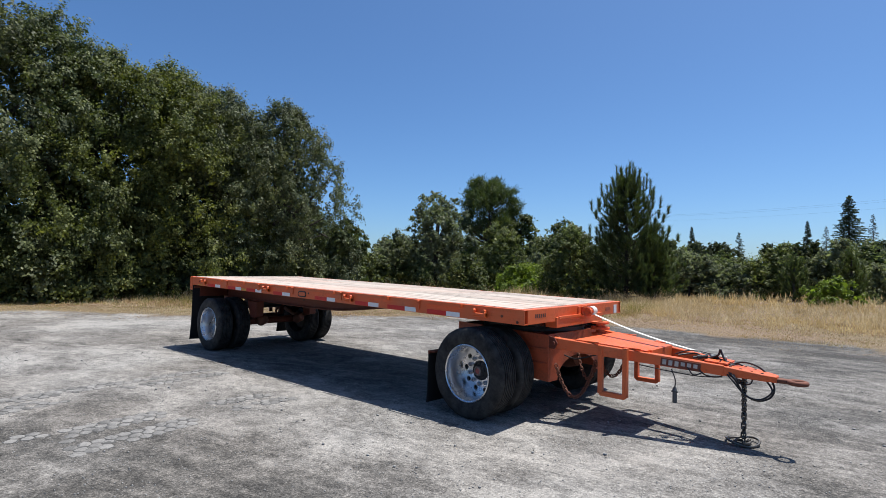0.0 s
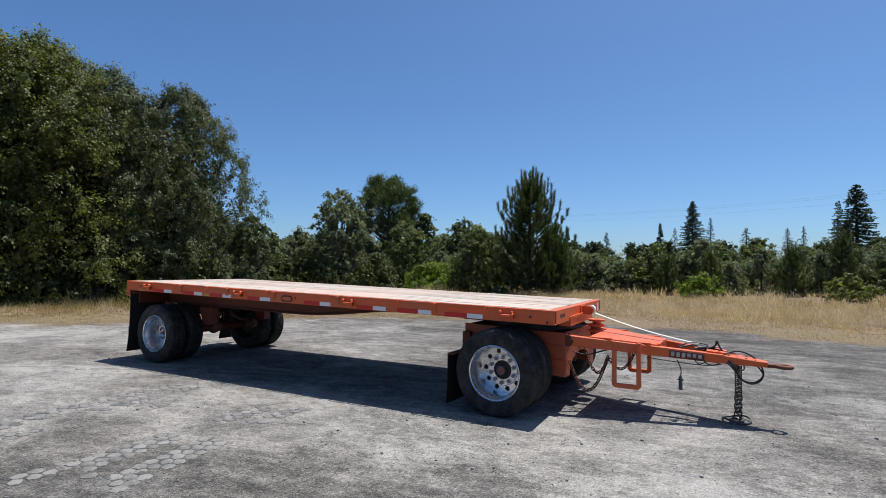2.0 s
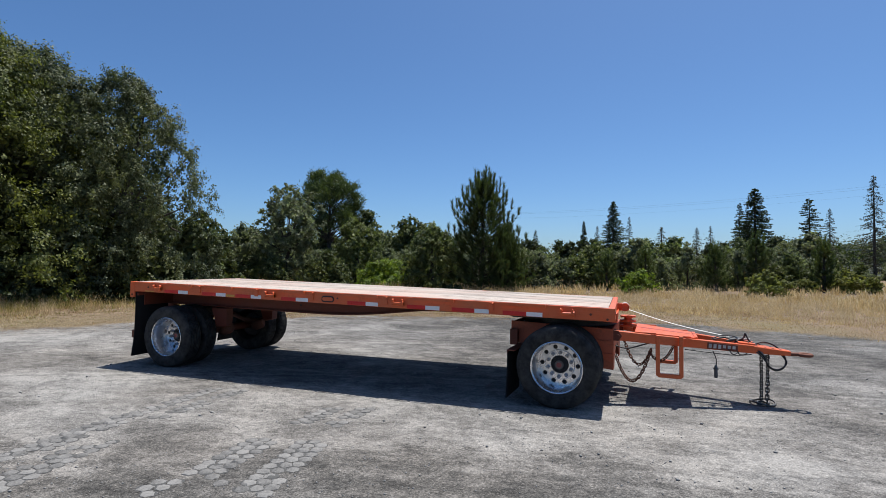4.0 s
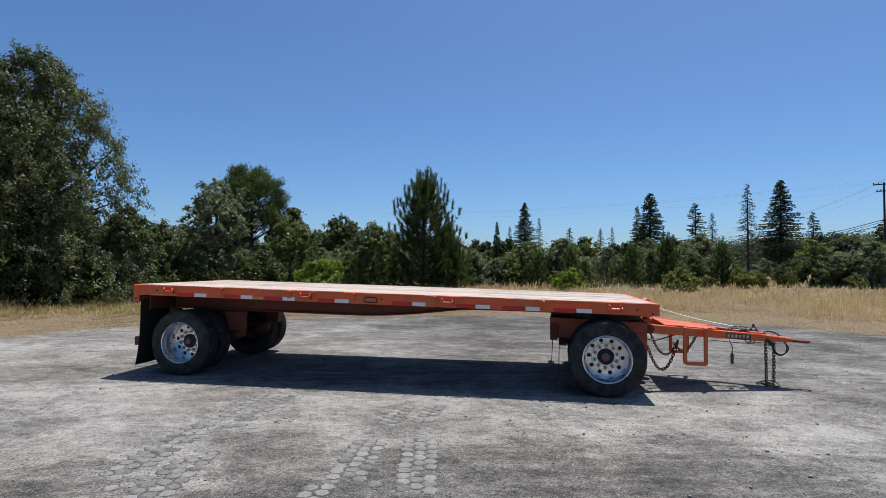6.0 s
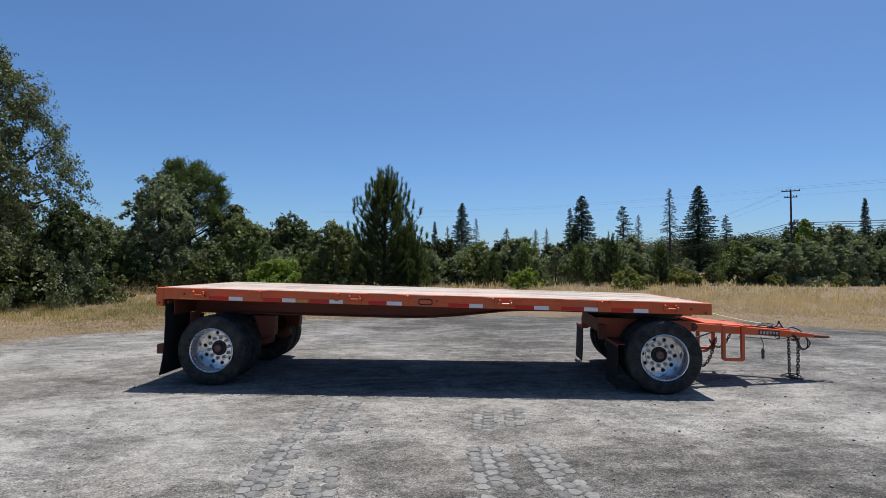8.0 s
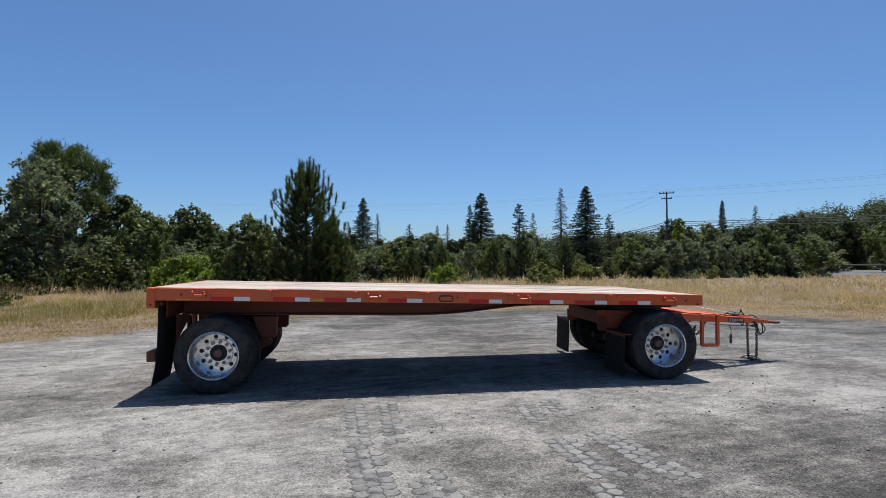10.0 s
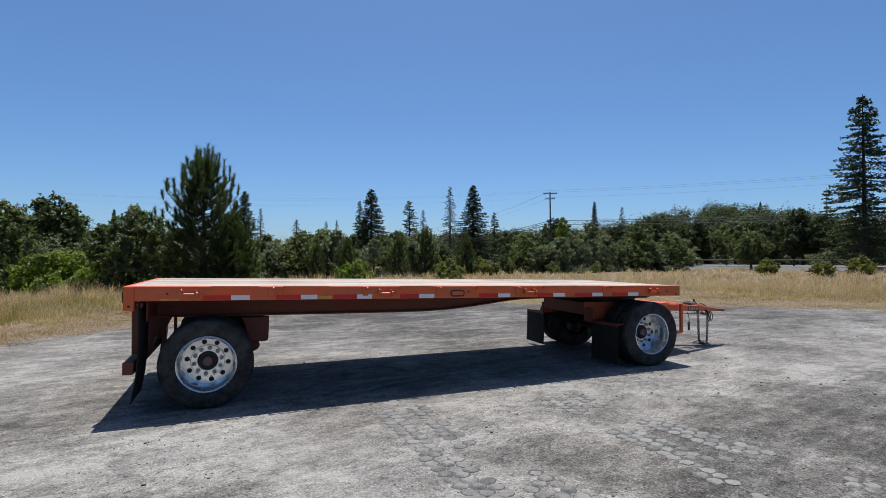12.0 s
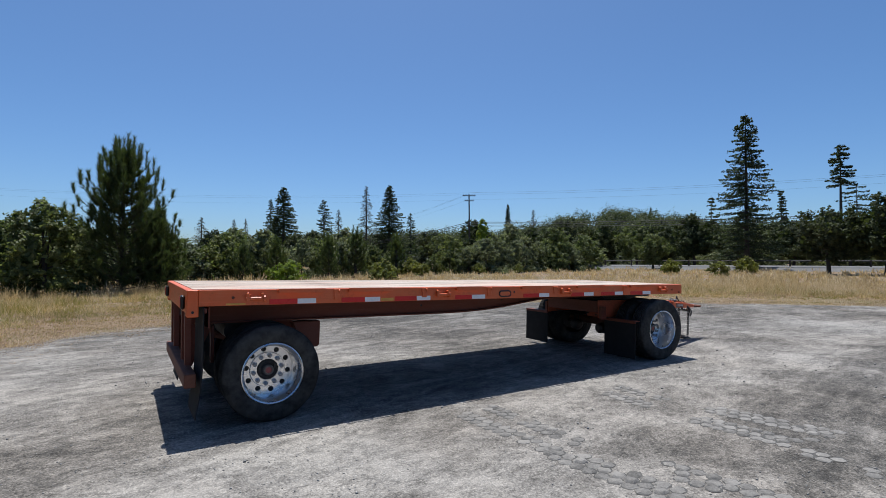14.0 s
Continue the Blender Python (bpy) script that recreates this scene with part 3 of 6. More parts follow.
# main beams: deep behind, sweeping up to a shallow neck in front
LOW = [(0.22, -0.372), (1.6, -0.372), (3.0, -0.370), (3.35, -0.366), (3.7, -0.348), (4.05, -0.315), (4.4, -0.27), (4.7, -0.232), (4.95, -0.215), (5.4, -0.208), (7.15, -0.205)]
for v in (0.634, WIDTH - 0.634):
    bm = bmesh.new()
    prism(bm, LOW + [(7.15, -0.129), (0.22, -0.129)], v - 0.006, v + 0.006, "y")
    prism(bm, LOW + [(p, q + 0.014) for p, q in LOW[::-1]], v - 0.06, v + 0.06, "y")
    beam = part("main_beam", bm, ORANGE_SHADED, trailer, "worn orange steel beam, colour darkened for under-deck shade, deeper behind than in front", DECK)
    s = -1 if v < 1 else 1
    # solid black discs stand for the dark inside of bolt holes
    for u, w, r in ((2.75, -0.26, 0.014), (4.05, -0.22, 0.010)):
        bm = bmesh.new()
        tube(bm, [(u, v + s * 0.006, w), (u, v + s * 0.011, w)], r, 8)
        part("bolt_hole_disc", bm, LAMP_BLACK, beam, "", DECK)

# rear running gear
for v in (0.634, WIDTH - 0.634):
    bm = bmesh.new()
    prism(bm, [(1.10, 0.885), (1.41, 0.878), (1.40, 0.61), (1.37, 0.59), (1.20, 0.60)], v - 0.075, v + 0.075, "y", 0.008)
    part("spring_hanger", bm, ORANGE_SHADED, trailer, "boxed orange spring hanger")
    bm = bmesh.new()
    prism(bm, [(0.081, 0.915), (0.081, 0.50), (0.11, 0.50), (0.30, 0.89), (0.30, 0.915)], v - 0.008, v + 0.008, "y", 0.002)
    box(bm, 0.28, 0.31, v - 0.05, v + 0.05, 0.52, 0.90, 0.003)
    part("gusset", bm, ORANGE_SHADED, trailer)
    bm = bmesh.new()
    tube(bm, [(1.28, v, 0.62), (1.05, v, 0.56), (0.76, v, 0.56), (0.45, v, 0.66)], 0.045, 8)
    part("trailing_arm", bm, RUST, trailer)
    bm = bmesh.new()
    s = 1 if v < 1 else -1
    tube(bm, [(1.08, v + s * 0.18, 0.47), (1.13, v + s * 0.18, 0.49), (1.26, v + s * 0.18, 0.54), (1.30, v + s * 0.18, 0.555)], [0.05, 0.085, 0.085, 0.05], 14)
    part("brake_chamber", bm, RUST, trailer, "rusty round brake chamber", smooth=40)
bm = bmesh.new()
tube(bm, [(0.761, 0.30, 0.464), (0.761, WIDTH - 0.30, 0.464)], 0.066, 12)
part("rear_axle", bm, ORANGE_SHADED, trailer, smooth=40)
bm = bmesh.new()
tube(bm, [(0.55, 0.85, 0.80), (0.55, 1.55, 0.80)], 0.11, 16)
part("air_tank", bm, STEEL_DARK, trailer, "dark air tank under the deck", smooth=40)
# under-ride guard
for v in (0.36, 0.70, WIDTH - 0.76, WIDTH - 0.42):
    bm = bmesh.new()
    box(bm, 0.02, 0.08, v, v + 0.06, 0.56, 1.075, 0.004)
    part("guard_post", bm, ORANGE_SHADED, trailer)
# bumper tube, one dark red-brown all over
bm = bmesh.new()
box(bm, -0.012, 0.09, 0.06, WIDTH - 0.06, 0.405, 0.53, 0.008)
part("rear_bumper", bm, RUST, trailer, "dark red-brown square bumper tube")
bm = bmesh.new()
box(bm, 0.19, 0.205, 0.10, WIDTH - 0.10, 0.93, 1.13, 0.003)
part("rear_bolster", bm, ORANGE_SHADED, trailer)


def flap(name, edge, y0, y1, m, label):
    """A hanging rubber sheet: edge is its curve in x and z, from the top down."""
    bm = bmesh.new()
    th = 0.008
    pts = [(x, z) for x, z in edge] + [(x + th, z) for x, z in edge[::-1]]
    prism(bm, pts, y0, y1, "y", 0.001)
    return part(name, bm, FLAP, trailer, label, m)


for y0, y1 in ((-0.01, 0.60), (WIDTH - 0.60, WIDTH + 0.01)):
    f = flap("mud_flap", [(0.137, 1.135), (0.135, 0.80), (0.128, 0.55), (0.108, 0.34), (0.070, 0.13)], y0, y1, None, "black rubber mud flap, bent outward at its foot")
    bm = bmesh.new()
    box(bm, 0.147, 0.17, y0 + 0.02, y1, 1.08, 1.125, 0.003)
    part("flap_bar", bm, ORANGE_SHADED, trailer)


# wheels: built about their middle, outer side towards -y
def tyre_mesh():
    bm = bmesh.new()
    R, h = 0.481, 0.128
    prof = [(0.292, -0.098), (0.300, -0.112), (0.335, -0.125), (0.385, -h), (0.425, -0.126), (0.452, -0.118), (0.468, -0.108), (R - 0.003, -0.098)]
    for y in (-0.075, -0.045, -0.015, 0.015, 0.045, 0.075):
        prof += [(R, y - 0.0075), (R - 0.013, y - 0.005), (R - 0.013, y + 0.005), (R, y + 0.0075)]
    prof += [(r, -y) for r, y in prof[:8][::-1]]
    lathe(bm, prof, 56)
    me = finish(bm, "tyre", 40)
    me.materials.append(TYRE)
    return me


def rim_mesh():
    """Outer wheel of a pair: deep barrel, disc far inside with ten round hand holes."""
    bm = bmesh.new()
    lathe(bm, [(0.290, -0.100), (0.303, -0.110), (0.305, -0.122), (0.297, -0.126), (0.288, -0.118), (0.284, -0.095), (0.279, -0.080), (0.266, -0.055), (0.262, 0.04), (0.254, 0.132)], 56)
    lathe(bm, [(0.290, -0.100), (0.272, 0.1), (0.29, 0.118)], 40)
    # disc
    edges = []
    for r, n, c in [(0.254, 56, (0, 0)), (0.105, 40, (0, 0))] + [(0.0275, 14, (0.212 * math.cos(2 * math.pi * k / 10), 0.212 * math.sin(2 * math.pi * k / 10))) for k in range(10)]:
        vs = [bm.verts.new((c[0] + r * math.cos(2 * math.pi * i / n), 0.127, c[1] + r * math.sin(2 * math.pi * i / n))) for i in range(n)]
        edges += [bm.edges.new((vs[i], vs[(i + 1) % n])) for i in range(n)]
        if r < 0.2:
            back = [bm.verts.new((v.co.x, 0.15, v.co.z)) for v in vs]
            for i in range(n):
                bm.faces.new((vs[i], vs[(i + 1) % n], back[(i + 1) % n], back[i]))
    bmesh.ops.triangle_fill(bm, edges=edges, use_beauty=True, use_dissolve=False)
    lathe(bm, [(0.18, 0.1265), (0.178, 0.119), (0.172, 0.113), (0.108, 0.113), (0.105, 0.1265)], 48)
    me = finish(bm, "rim", 35)
    me.materials.append(ALU)
    return me


def hub_mesh():
    bm = bmesh.new()
    lathe(bm, [(0.103, 0.135), (0.103, 0.112), (0.096, 0.104), (0.072, 0.100), (0.064, 0.086), (0.058, 0.080), (0.045, 0.078)], 32)
    for k in range(8):
        a = 2 * math.pi * k / 8
        tube(bm, [(0.083 * math.cos(a), 0.104, 0.083 * math.sin(a)), (0.083 * math.cos(a), 0.090, 0.083 * math.sin(a))], 0.010, 6)
    me = finish(bm, "hub", 40)
    me.materials.append(STEEL_DARK)
    return me


def cap_mesh():
    bm = bmesh.new()
    lathe(bm, [(0.053, 0.082), (0.053, 0.066), (0.046, 0.057), (0.034, 0.055), (0.031, 0.062), (0.031, 0.064)], 28)
    me = finish(bm, "hub_cap", 40)
    me.materials.append(plain("grey_hub_cap", (0.16, 0.14, 0.13), 0.3, 0.45, 0.5, 40))
    return me


def badge_mesh():
    bm = bmesh.new()
    lathe(bm, [(0.031, 0.064), (0.029, 0.061), (0.001, 0.060)], 20)
    me = finish(bm, "cap_lens", 40)
    me.materials.append(HUBRED)
    return me


def nut_mesh():
    bm = bmesh.new()
    lathe(bm, [(0.023, 0.113), (0.023, 0.090), (0.018, 0.086), (0.012, 0.084), (0.012, 0.070), (0.001, 0.068)], 6)
    me = finish(bm, "lug_nut", 30)
    me.materials.append(NUT)
    return me


def back_mesh():
    bm = bmesh.new()
    lathe(bm, [(0.285, 0.165), (0.26, 0.15), (0.12, 0.145), (0.10, 0.14), (0.001, 0.14)], 32)
    lathe(bm, [(0.21, 0.16), (0.21, 0.34), (0.08, 0.37)], 28)
    me = finish(bm, "brake_drum", 40)
    me.materials.append(STEEL_DARK)
    return me


inner_rim = rim_mesh()
inner_rim.materials.clear()
inner_rim.materials.append(STEEL_DARK)
WHEEL = {"inner_rim": inner_rim, "tyre": tyre_mesh(), "rim": rim_mesh(), "hub": hub_mesh(), "hub_cap": cap_mesh(), "cap_lens": badge_mesh(), "lug_nut": nut_mesh(), "brake_drum": back_mesh()}


def wheel_pair(m, turn):
    base = new("dual_wheel", WHEEL["brake_drum"])
    base.parent = trailer
    base.matrix_local = m @ pose(0, 0, 0, 0, turn, 0) @ Matrix.Diagonal((0.97, 1, 0.97, 1))
    tagged(base, "dual truck wheel with dusty black tyres and polished rim")
    for y in (0.0, 0.325):
        t = new("tyre", WHEEL["tyre"])
        t.parent = base
        t.matrix_local = pose(0, y, 0, 0, 17 * y, 0)
        tagged(t, "dusty black truck tyre")
    for key, label in (("rim", "polished aluminium rim with ten holes"), ("hub", "dark greasy hub"), ("hub_cap", "dull grey hub cap"), ("cap_lens", "faded red cap centre")):
        p = new(key, WHEEL[key])
        p.parent = base
        tagged(p, label)
    inner = new("rim", WHEEL["inner_rim"])
    inner.parent = base
    inner.matrix_local = pose(0, 0.325, 0, 0, 0, 180)
    for k in range(10):
        n = new("lug_nut", WHEEL["lug_nut"])
        n.parent = base
        a = 2 * math.pi * (k + 0.5) / 10
        n.matrix_local = pose(0.143 * math.cos(a), 0, 0.143 * math.sin(a))


wheel_pair(pose(0.761, 0.130, 0.464), 8)
wheel_pair(pose(0.761, WIDTH - 0.130, 0.464, 0, 0, 180), 20)
wheel_pair(DOLLY @ pose(0.036, -1.154, 0.464), 3)
wheel_pair(DOLLY @ pose(0.036, 1.10, 0.464, 0, 0, 180), 14)

# ---- steering dolly under the front ----
bm = bmesh.new()
tube(bm, [(0.036, -0.9, 0.464), (0.036, 0.9, 0.464)], 0.066, 12)
part("front_axle", bm, RUST, trailer, "", DOLLY, 40)
for y0 in (-0.615, 0.600):
    bm = bmesh.new()
    prism(bm, [(0.60, 0.37), (0.60, 0.86), (-0.66, 0.90), (-0.66, 0.62), (0.08, 0.62), (0.16, 0.40)], y0, y0 + 0.015, "y", 0.003)
    for z in (0.545, 0.70):
        box(bm, 0.18, 0.585, *((-0.628, -0.614) if y0 < 0 else (0.614, 0.628)), z, z + 0.018, 0.002)
    part("side_plate", bm, ORANGE_WORN, trailer, "orange side plate of the steering frame, worn paint", DOLLY)
bm = bmesh.new()
arch = [(-0.44, 0.37)] + [(0.44 * math.cos(math.pi - math.pi * k / 14), 0.37 + 0.23 * math.sin(math.pi * k / 14)) for k in range(1, 14)] + [(0.44, 0.37)]
prism(bm, [(-0.598, 0.37)] + arch + [(0.598, 0.37), (0.598, 0.865), (-0.598, 0.865)], 0.585, 0.602, "x")
part("front_plate", bm, ORANGE_WORN, trailer, "orange plate with an arched cut-out", DOLLY)
bm = bmesh.new()
prism(bm, [(-0.598, 0.70), (0.598, 0.70), (0.598, 0.885), (-0.598, 0.885)], -0.662, -0.645, "x")
box(bm, -0.60, -0.645, -0.62, 0.62, 0.70, 0.72, 0.002)
part("rear_plate", bm, ORANGE_SHADED, trailer, "", DOLLY)
bm = bmesh.new()
box(bm, 0.40, 0.586, -0.598, 0.598, 0.835, 0.850, 0.003)
box(bm, -0.60, 0.40, -0.598, 0.598, 0.852, 0.868, 0.003)
part("top_plate", bm, ORANGE_SHADED, trailer, "", DOLLY)
bm = bmesh.new()
lathe(bm, [(0.40, 0.0), (0.60, 0.0), (0.60, 0.04), (0.585, 0.042), (0.585, 0.05), (0.60, 0.052), (0.60, 0.085), (0.40, 0.085)], 48)
part("turntable", bm, STEEL_DARK, trailer, "black greased turntable ring", DOLLY @ pose(0, 0, 0.868, 90), 40)
bm = bmesh.new()
box(bm, 6.02, 7.12, 0.50, WIDTH - 0.50, -0.215, -0.130, 0.006)
prism(bm, [(6.02, -0.21), (5.85, -0.15), (5.85, -0.131), (6.02, -0.131)], 0.50, WIDTH - 0.50, "y")
part("bolster", bm, STEEL_DARK, trailer, "black bolster over the turntable", DECK)
for q in (-0.47, 0.47):
    bm = bmesh.new()
    for k in range(5):
        hl = 0.56 - 0.09 * k
        z = 0.60 - 0.016 * k
        tube(bm, [(hl * f, q, z + 0.05 * f * f) for f in (-1, -0.5, 0, 0.5, 1)], 0.035, 6, False, 0.22)
    part("leaf_spring", bm, STEEL_DARK, trailer, "stack of dark spring leaves", DOLLY)
    bm = bmesh.new()
    tube(bm, [(0.26, q * 0.5, 0.44), (0.32, q * 0.5, 0.46), (0.46, q * 0.5, 0.50)], [0.05, 0.08, 0.08], 12)
    part("brake_chamber", bm, RUST, trailer, "", DOLLY, 40)
for s in (-1, 1):
    fx = -0.545 if s < 0 else -0.65     # the far flap hangs further back
    bm = bmesh.new()
    ya, yb = sorted((s * 0.63, s * 1.25))
    prism(bm, [(fx, 0.585), (fx, 0.625), (fx + 0.10, 0.625), (fx + 0.10, 0.612), (fx + 0.01, 0.612), (fx + 0.01, 0.585)], ya, yb, "y", 0.001)
    yc, yd = sorted((s * 0.63, s * 0.685))
    box(bm, -0.66, -0.56, yc, yd, 0.60, 0.80, 0.003)
    part("flap_bar", bm, ORANGE_SHADED, trailer, "", DOLLY)
    flap("mud_flap", [(fx + 0.003, 0.59), (fx, 0.40), (fx - 0.005, 0.22), (fx - 0.015, 0.055)], yc if s > 0 else ya, yb if s > 0 else yd, DOLLY, "black rubber mud flap behind the front wheels")
    # spring seat, clamps and brake gear on the axle
    bm = bmesh.new()
    box(bm, -0.13, 0.13, s * 0.47 - 0.06, s * 0.47 + 0.06, 0.375, 0.425, 0.008)
    for dx in (-0.10, 0.10):
        for dy in (-0.045, 0.045):
            tube(bm, [(dx, s * 0.47 + dy, 0.33), (dx, s * 0.47 + dy, 0.64)], 0.011, 6)
    part("spring_clamp", bm, STEEL_DARK, trailer, "", DOLLY)
    bm = bmesh.new()
    tube(bm, [(-0.16, s * 0.30, 0.40), (-0.20, s * 0.30, 0.40), (-0.215, s * 0.30, 0.40), (-0.33, s * 0.30, 0.40), (-0.36, s * 0.30, 0.40)], [0.05, 0.085, 0.095, 0.085, 0.05], 14)
    part("brake_chamber", bm, STEEL_DARK, trailer, "dark round brake chamber", DOLLY, 40)
    bm = bmesh.new()
    tube(bm, [(-0.12, s * 0.34, 0.42), (-0.12, s * 0.66, 0.42)], 0.022, 8)
    box(bm, -0.16, -0.08, s * 0.42 - 0.015, s * 0.42 + 0.015, 0.27, 0.45, 0.006)
    part("slack_adjuster", bm, STEEL_DARK, trailer, "", DOLLY)

# drawbar


def bar_at(p):
    f = (p - 0.62) / 1.52
    return 0.56 - 0.43 * f, 0.785 - 0.13 * f


bm = bmesh.new()
for s in (-1, 1):
    vs = []
    for p in (0.62, 2.14):
        q, z = bar_at(p)
        for dq in (-0.035, 0.035):
            for dz in ((-0.06, 0.055) if p < 1 else (-0.042, 0.052)):
                vs.append(bm.verts.new((p, s * (q + dq), z + dz)))
    for f in ((0, 1, 3, 2), (4, 6, 7, 5), (0, 4, 5, 1), (2, 3, 7, 6), (0, 2, 6, 4), (1, 5, 7, 3)):
        bm.faces.new([vs[i] for i in f])
bmesh.ops.bevel(bm, geom=list(bm.edges), offset=0.006, segments=1, affect="EDGES")
drawbar = part("drawbar", bm, ORANGE, trailer, "orange A-frame drawbar with worn paint", DOLLY)
bm = bmesh.new()
for p0, p1, th in ((0.84, 1.52, 0.010), (1.98, 2.16, 0.012)):
    q0, z0 = bar_at(p0)
    q1, z1 = bar_at(p1)
    lo = [bm.verts.new(c) for c in ((p0, -q0, z0 + 0.056), (p1, -q1, z1 + 0.056), (p1, q1, z1 + 0.056), (p0, q0, z0 + 0.056))]
    hi = [bm.verts.new((v.co.x, v.co.y, v.co.z + th)) for v in lo]
    bm.faces.new(lo[::-1])
    bm.faces.new(hi)
    for i in range(4):
        bm.faces.new((lo[i], lo[(i + 1) % 4], hi[(i + 1) % 4], hi[i]))
q0, z0 = bar_at(1.52)
box(bm, 1.50, 1.54, -q0 + 0.03, q0 - 0.03, z0 - 0.05, z0 + 0.075, 0.004)
for s in (-1, 1):
    for p in (0.98, 1.36):
        q, z = bar_at(p)
        box(bm, p - 0.10, p + 0.10, s * q - 0.012, s * q + 0.012, z + 0.062, z + 0.072, 0.002)
part("top_plate", bm, ORANGE, drawbar, "", DOLLY)
bm = bmesh.new()
top = [(2.10, -0.165), (2.10, 0.165), (2.46, 0.085), (2.53, 0.05), (2.53, -0.05), (2.46, -0.085)]
lo = [bm.verts.new((p, q, 0.615 - 0.04 * (p - 2.1))) for p, q in top]
hi = [bm.verts.new((p, q, 0.705 - 0.13 * (p - 2.1))) for p, q in top]
bm.faces.new(lo)
bm.faces.new(hi[::-1])
for i in range(6):
    bm.faces.new((lo[i], hi[i], hi[(i + 1) % 6], lo[(i + 1) % 6]))
bmesh.ops.bevel(bm, geom=list(bm.edges), offset=0.006, segments=1, affect="EDGES")
part("tongue", bm, ORANGE, drawbar, "", DOLLY)
# holes of the tongue: black discs painted in for their unlit insides
for k in range(4):
    for s in (-1, 1):
        p = 2.18 + 0.08 * k
        z = 0.705 - 0.13 * (p - 2.1)
        bm = bmesh.new()
        tube(bm, [(p, s * (0.10 - 0.014 * k), z - 0.004), (p, s * (0.10 - 0.014 * k), z + 0.004)], 0.013, 8)
        part("bolt_hole_disc", bm, LAMP_BLACK, drawbar, "", DOLLY)
bm = bmesh.new()
prism(bm, [(2.50, -0.05), (2.62, -0.028), (2.62, 0.028), (2.50, 0.05)], 0.595, 0.632, "z", 0.006)
tube(bm, [(2.675 + 0.062 * math.cos(2 * math.pi * k / 20), 0.062 * math.sin(2 * math.pi * k / 20), 0.613) for k in range(20)], 0.021, 8, True)
part("towing_eye", bm, RUST, drawbar, "rust-brown forged towing eye", DOLLY, 50)
for s in (-1, 1):
    q, z = bar_at(0.66)
    bm = bmesh.new()
    for dq in (-0.06, 0.045):
        prism(bm, [(0.58, z - 0.06), (0.58, z + 0.07), (0.66, z + 0.06), (0.70, z), (0.66, z - 0.06)], s * q + dq, s * q + dq + 0.014, "y", 0.002)
    tube(bm, [(0.655, s * q - 0.08, z), (0.655, s * q + 0.08, z)], 0.02, 10)
    part("hinge_lug", bm, ORANGE_SHADED, drawbar, "", DOLLY)
    # hanging loop frames
    q, z = bar_at(1.18)
    q += 0.045
    x0, x1, zb, zt = (1.075, 1.375, 0.30, z + 0.06) if s < 0 else (1.07, 1.345, 0.32, z + 0.05)
    bm = bmesh.new()
    box(bm, x0, x0 + 0.045, s * q - 0.025, s * q + 0.025, zb + 0.02, zt, 0.004)
    box(bm, x1 - 0.045, x1, s * q - 0.025, s * q + 0.025, zb + 0.02, zt, 0.004)
    prism(bm, [(x0, zb + 0.03), (x0 + 0.03, zb), (x1 - 0.03, zb), (x1, zb + 0.03), (x1, zb + 0.045), (x0, zb + 0.045)], s * q - 0.024, s * q + 0.024, "y", 0.003)
    part("step_loop", bm, ORANGE, drawbar, "bent orange bar loop under the drawbar", DOLLY)
# scuffed name strip, as plain bars
q, z = bar_at(1.80)
slope = math.degrees(math.atan2(0.43, 1.52))
SIGN = DOLLY @ pose(1.80, -q - 0.038, z - 0.004, 0, math.degrees(math.atan2(0.13, 1.52)), slope)
bm = bmesh.new()
box(bm, -0.17, 0.17, -0.004, 0.0, -0.038, 0.038, 0.001)
strip = part("name_strip", bm, ORANGE_SHADED, drawbar, "scuffed strip with worn white shapes", SIGN)
for k in range(6):
    bm = bmesh.new()
    x = -0.155 + 0.053 * k
    box(bm, x, x + 0.034, -0.006, -0.004, -0.024 if k < 3 else -0.012, 0.024, 0.001)
    part("white_bar", bm, SIGN_WHITE, strip, "", SIGN)

for (x0, y0), (x1, y1) in (((1.86, -0.10), (1.97, -0.03)), ((1.97, 0.0), (2.05, 0.02))):
    bm = bmesh.new()
    tube(bm, [Vector((x0, y0, 0.735)).lerp(Vector((x1, y1, 0.755)), f) for f in (0, 0.3, 0.32, 0.6, 0.62, 1)], [0.012, 0.012, 0.020, 0.020, 0.014, 0.014], 8)
    part("hose_coupling", bm, STEEL_DARK, drawbar, "dark metal hose coupling", DOLLY, 40)

# spring buffer and winch at the nose
bm = bmesh.new()
lathe(bm, [(0.035, 0.0), (0.10, 0.0), (0.10, 0.022), (0.05, 0.03), (0.05, 0.055), (0.105, 0.06), (0.105, 0.085), (0.05, 0.095), (0.05, 0.12), (0.10, 0.128), (0.10, 0.15), (0.06, 0.16), (0.06, 0.20), (0.0, 0.20)], 28)
part("spring_buffer", bm, ORANGE, trailer, "stacked orange discs of a spring buffer", pose(7.42, 1.44, 0.955, -90), 35)
bm = bmesh.new()
box(bm, LENGTH, LENGTH + 0.012, 1.14, 1.37, -0.13, -0.01, 0.003)
for y in (1.215, 1.33):
    prism(bm, [(LENGTH, -0.115), (LENGTH, -0.015), (LENGTH + 0.13, -0.02), (LENGTH + 0.155, -0.06), (LENGTH + 0.12, -0.11)], y, y + 0.012, "y", 0.002)
tube(bm, [(LENGTH + 0.105, 1.155, -0.06), (LENGTH + 0.105, 1.22, -0.06)], 0.040, 12)
tube(bm, [(LENGTH + 0.105 + 0.045 * math.cos(2 * math.pi * k / 16), 1.15, -0.06 + 0.045 * math.sin(2 * math.pi * k / 16)) for k in range(16)], 0.010, 6, True)
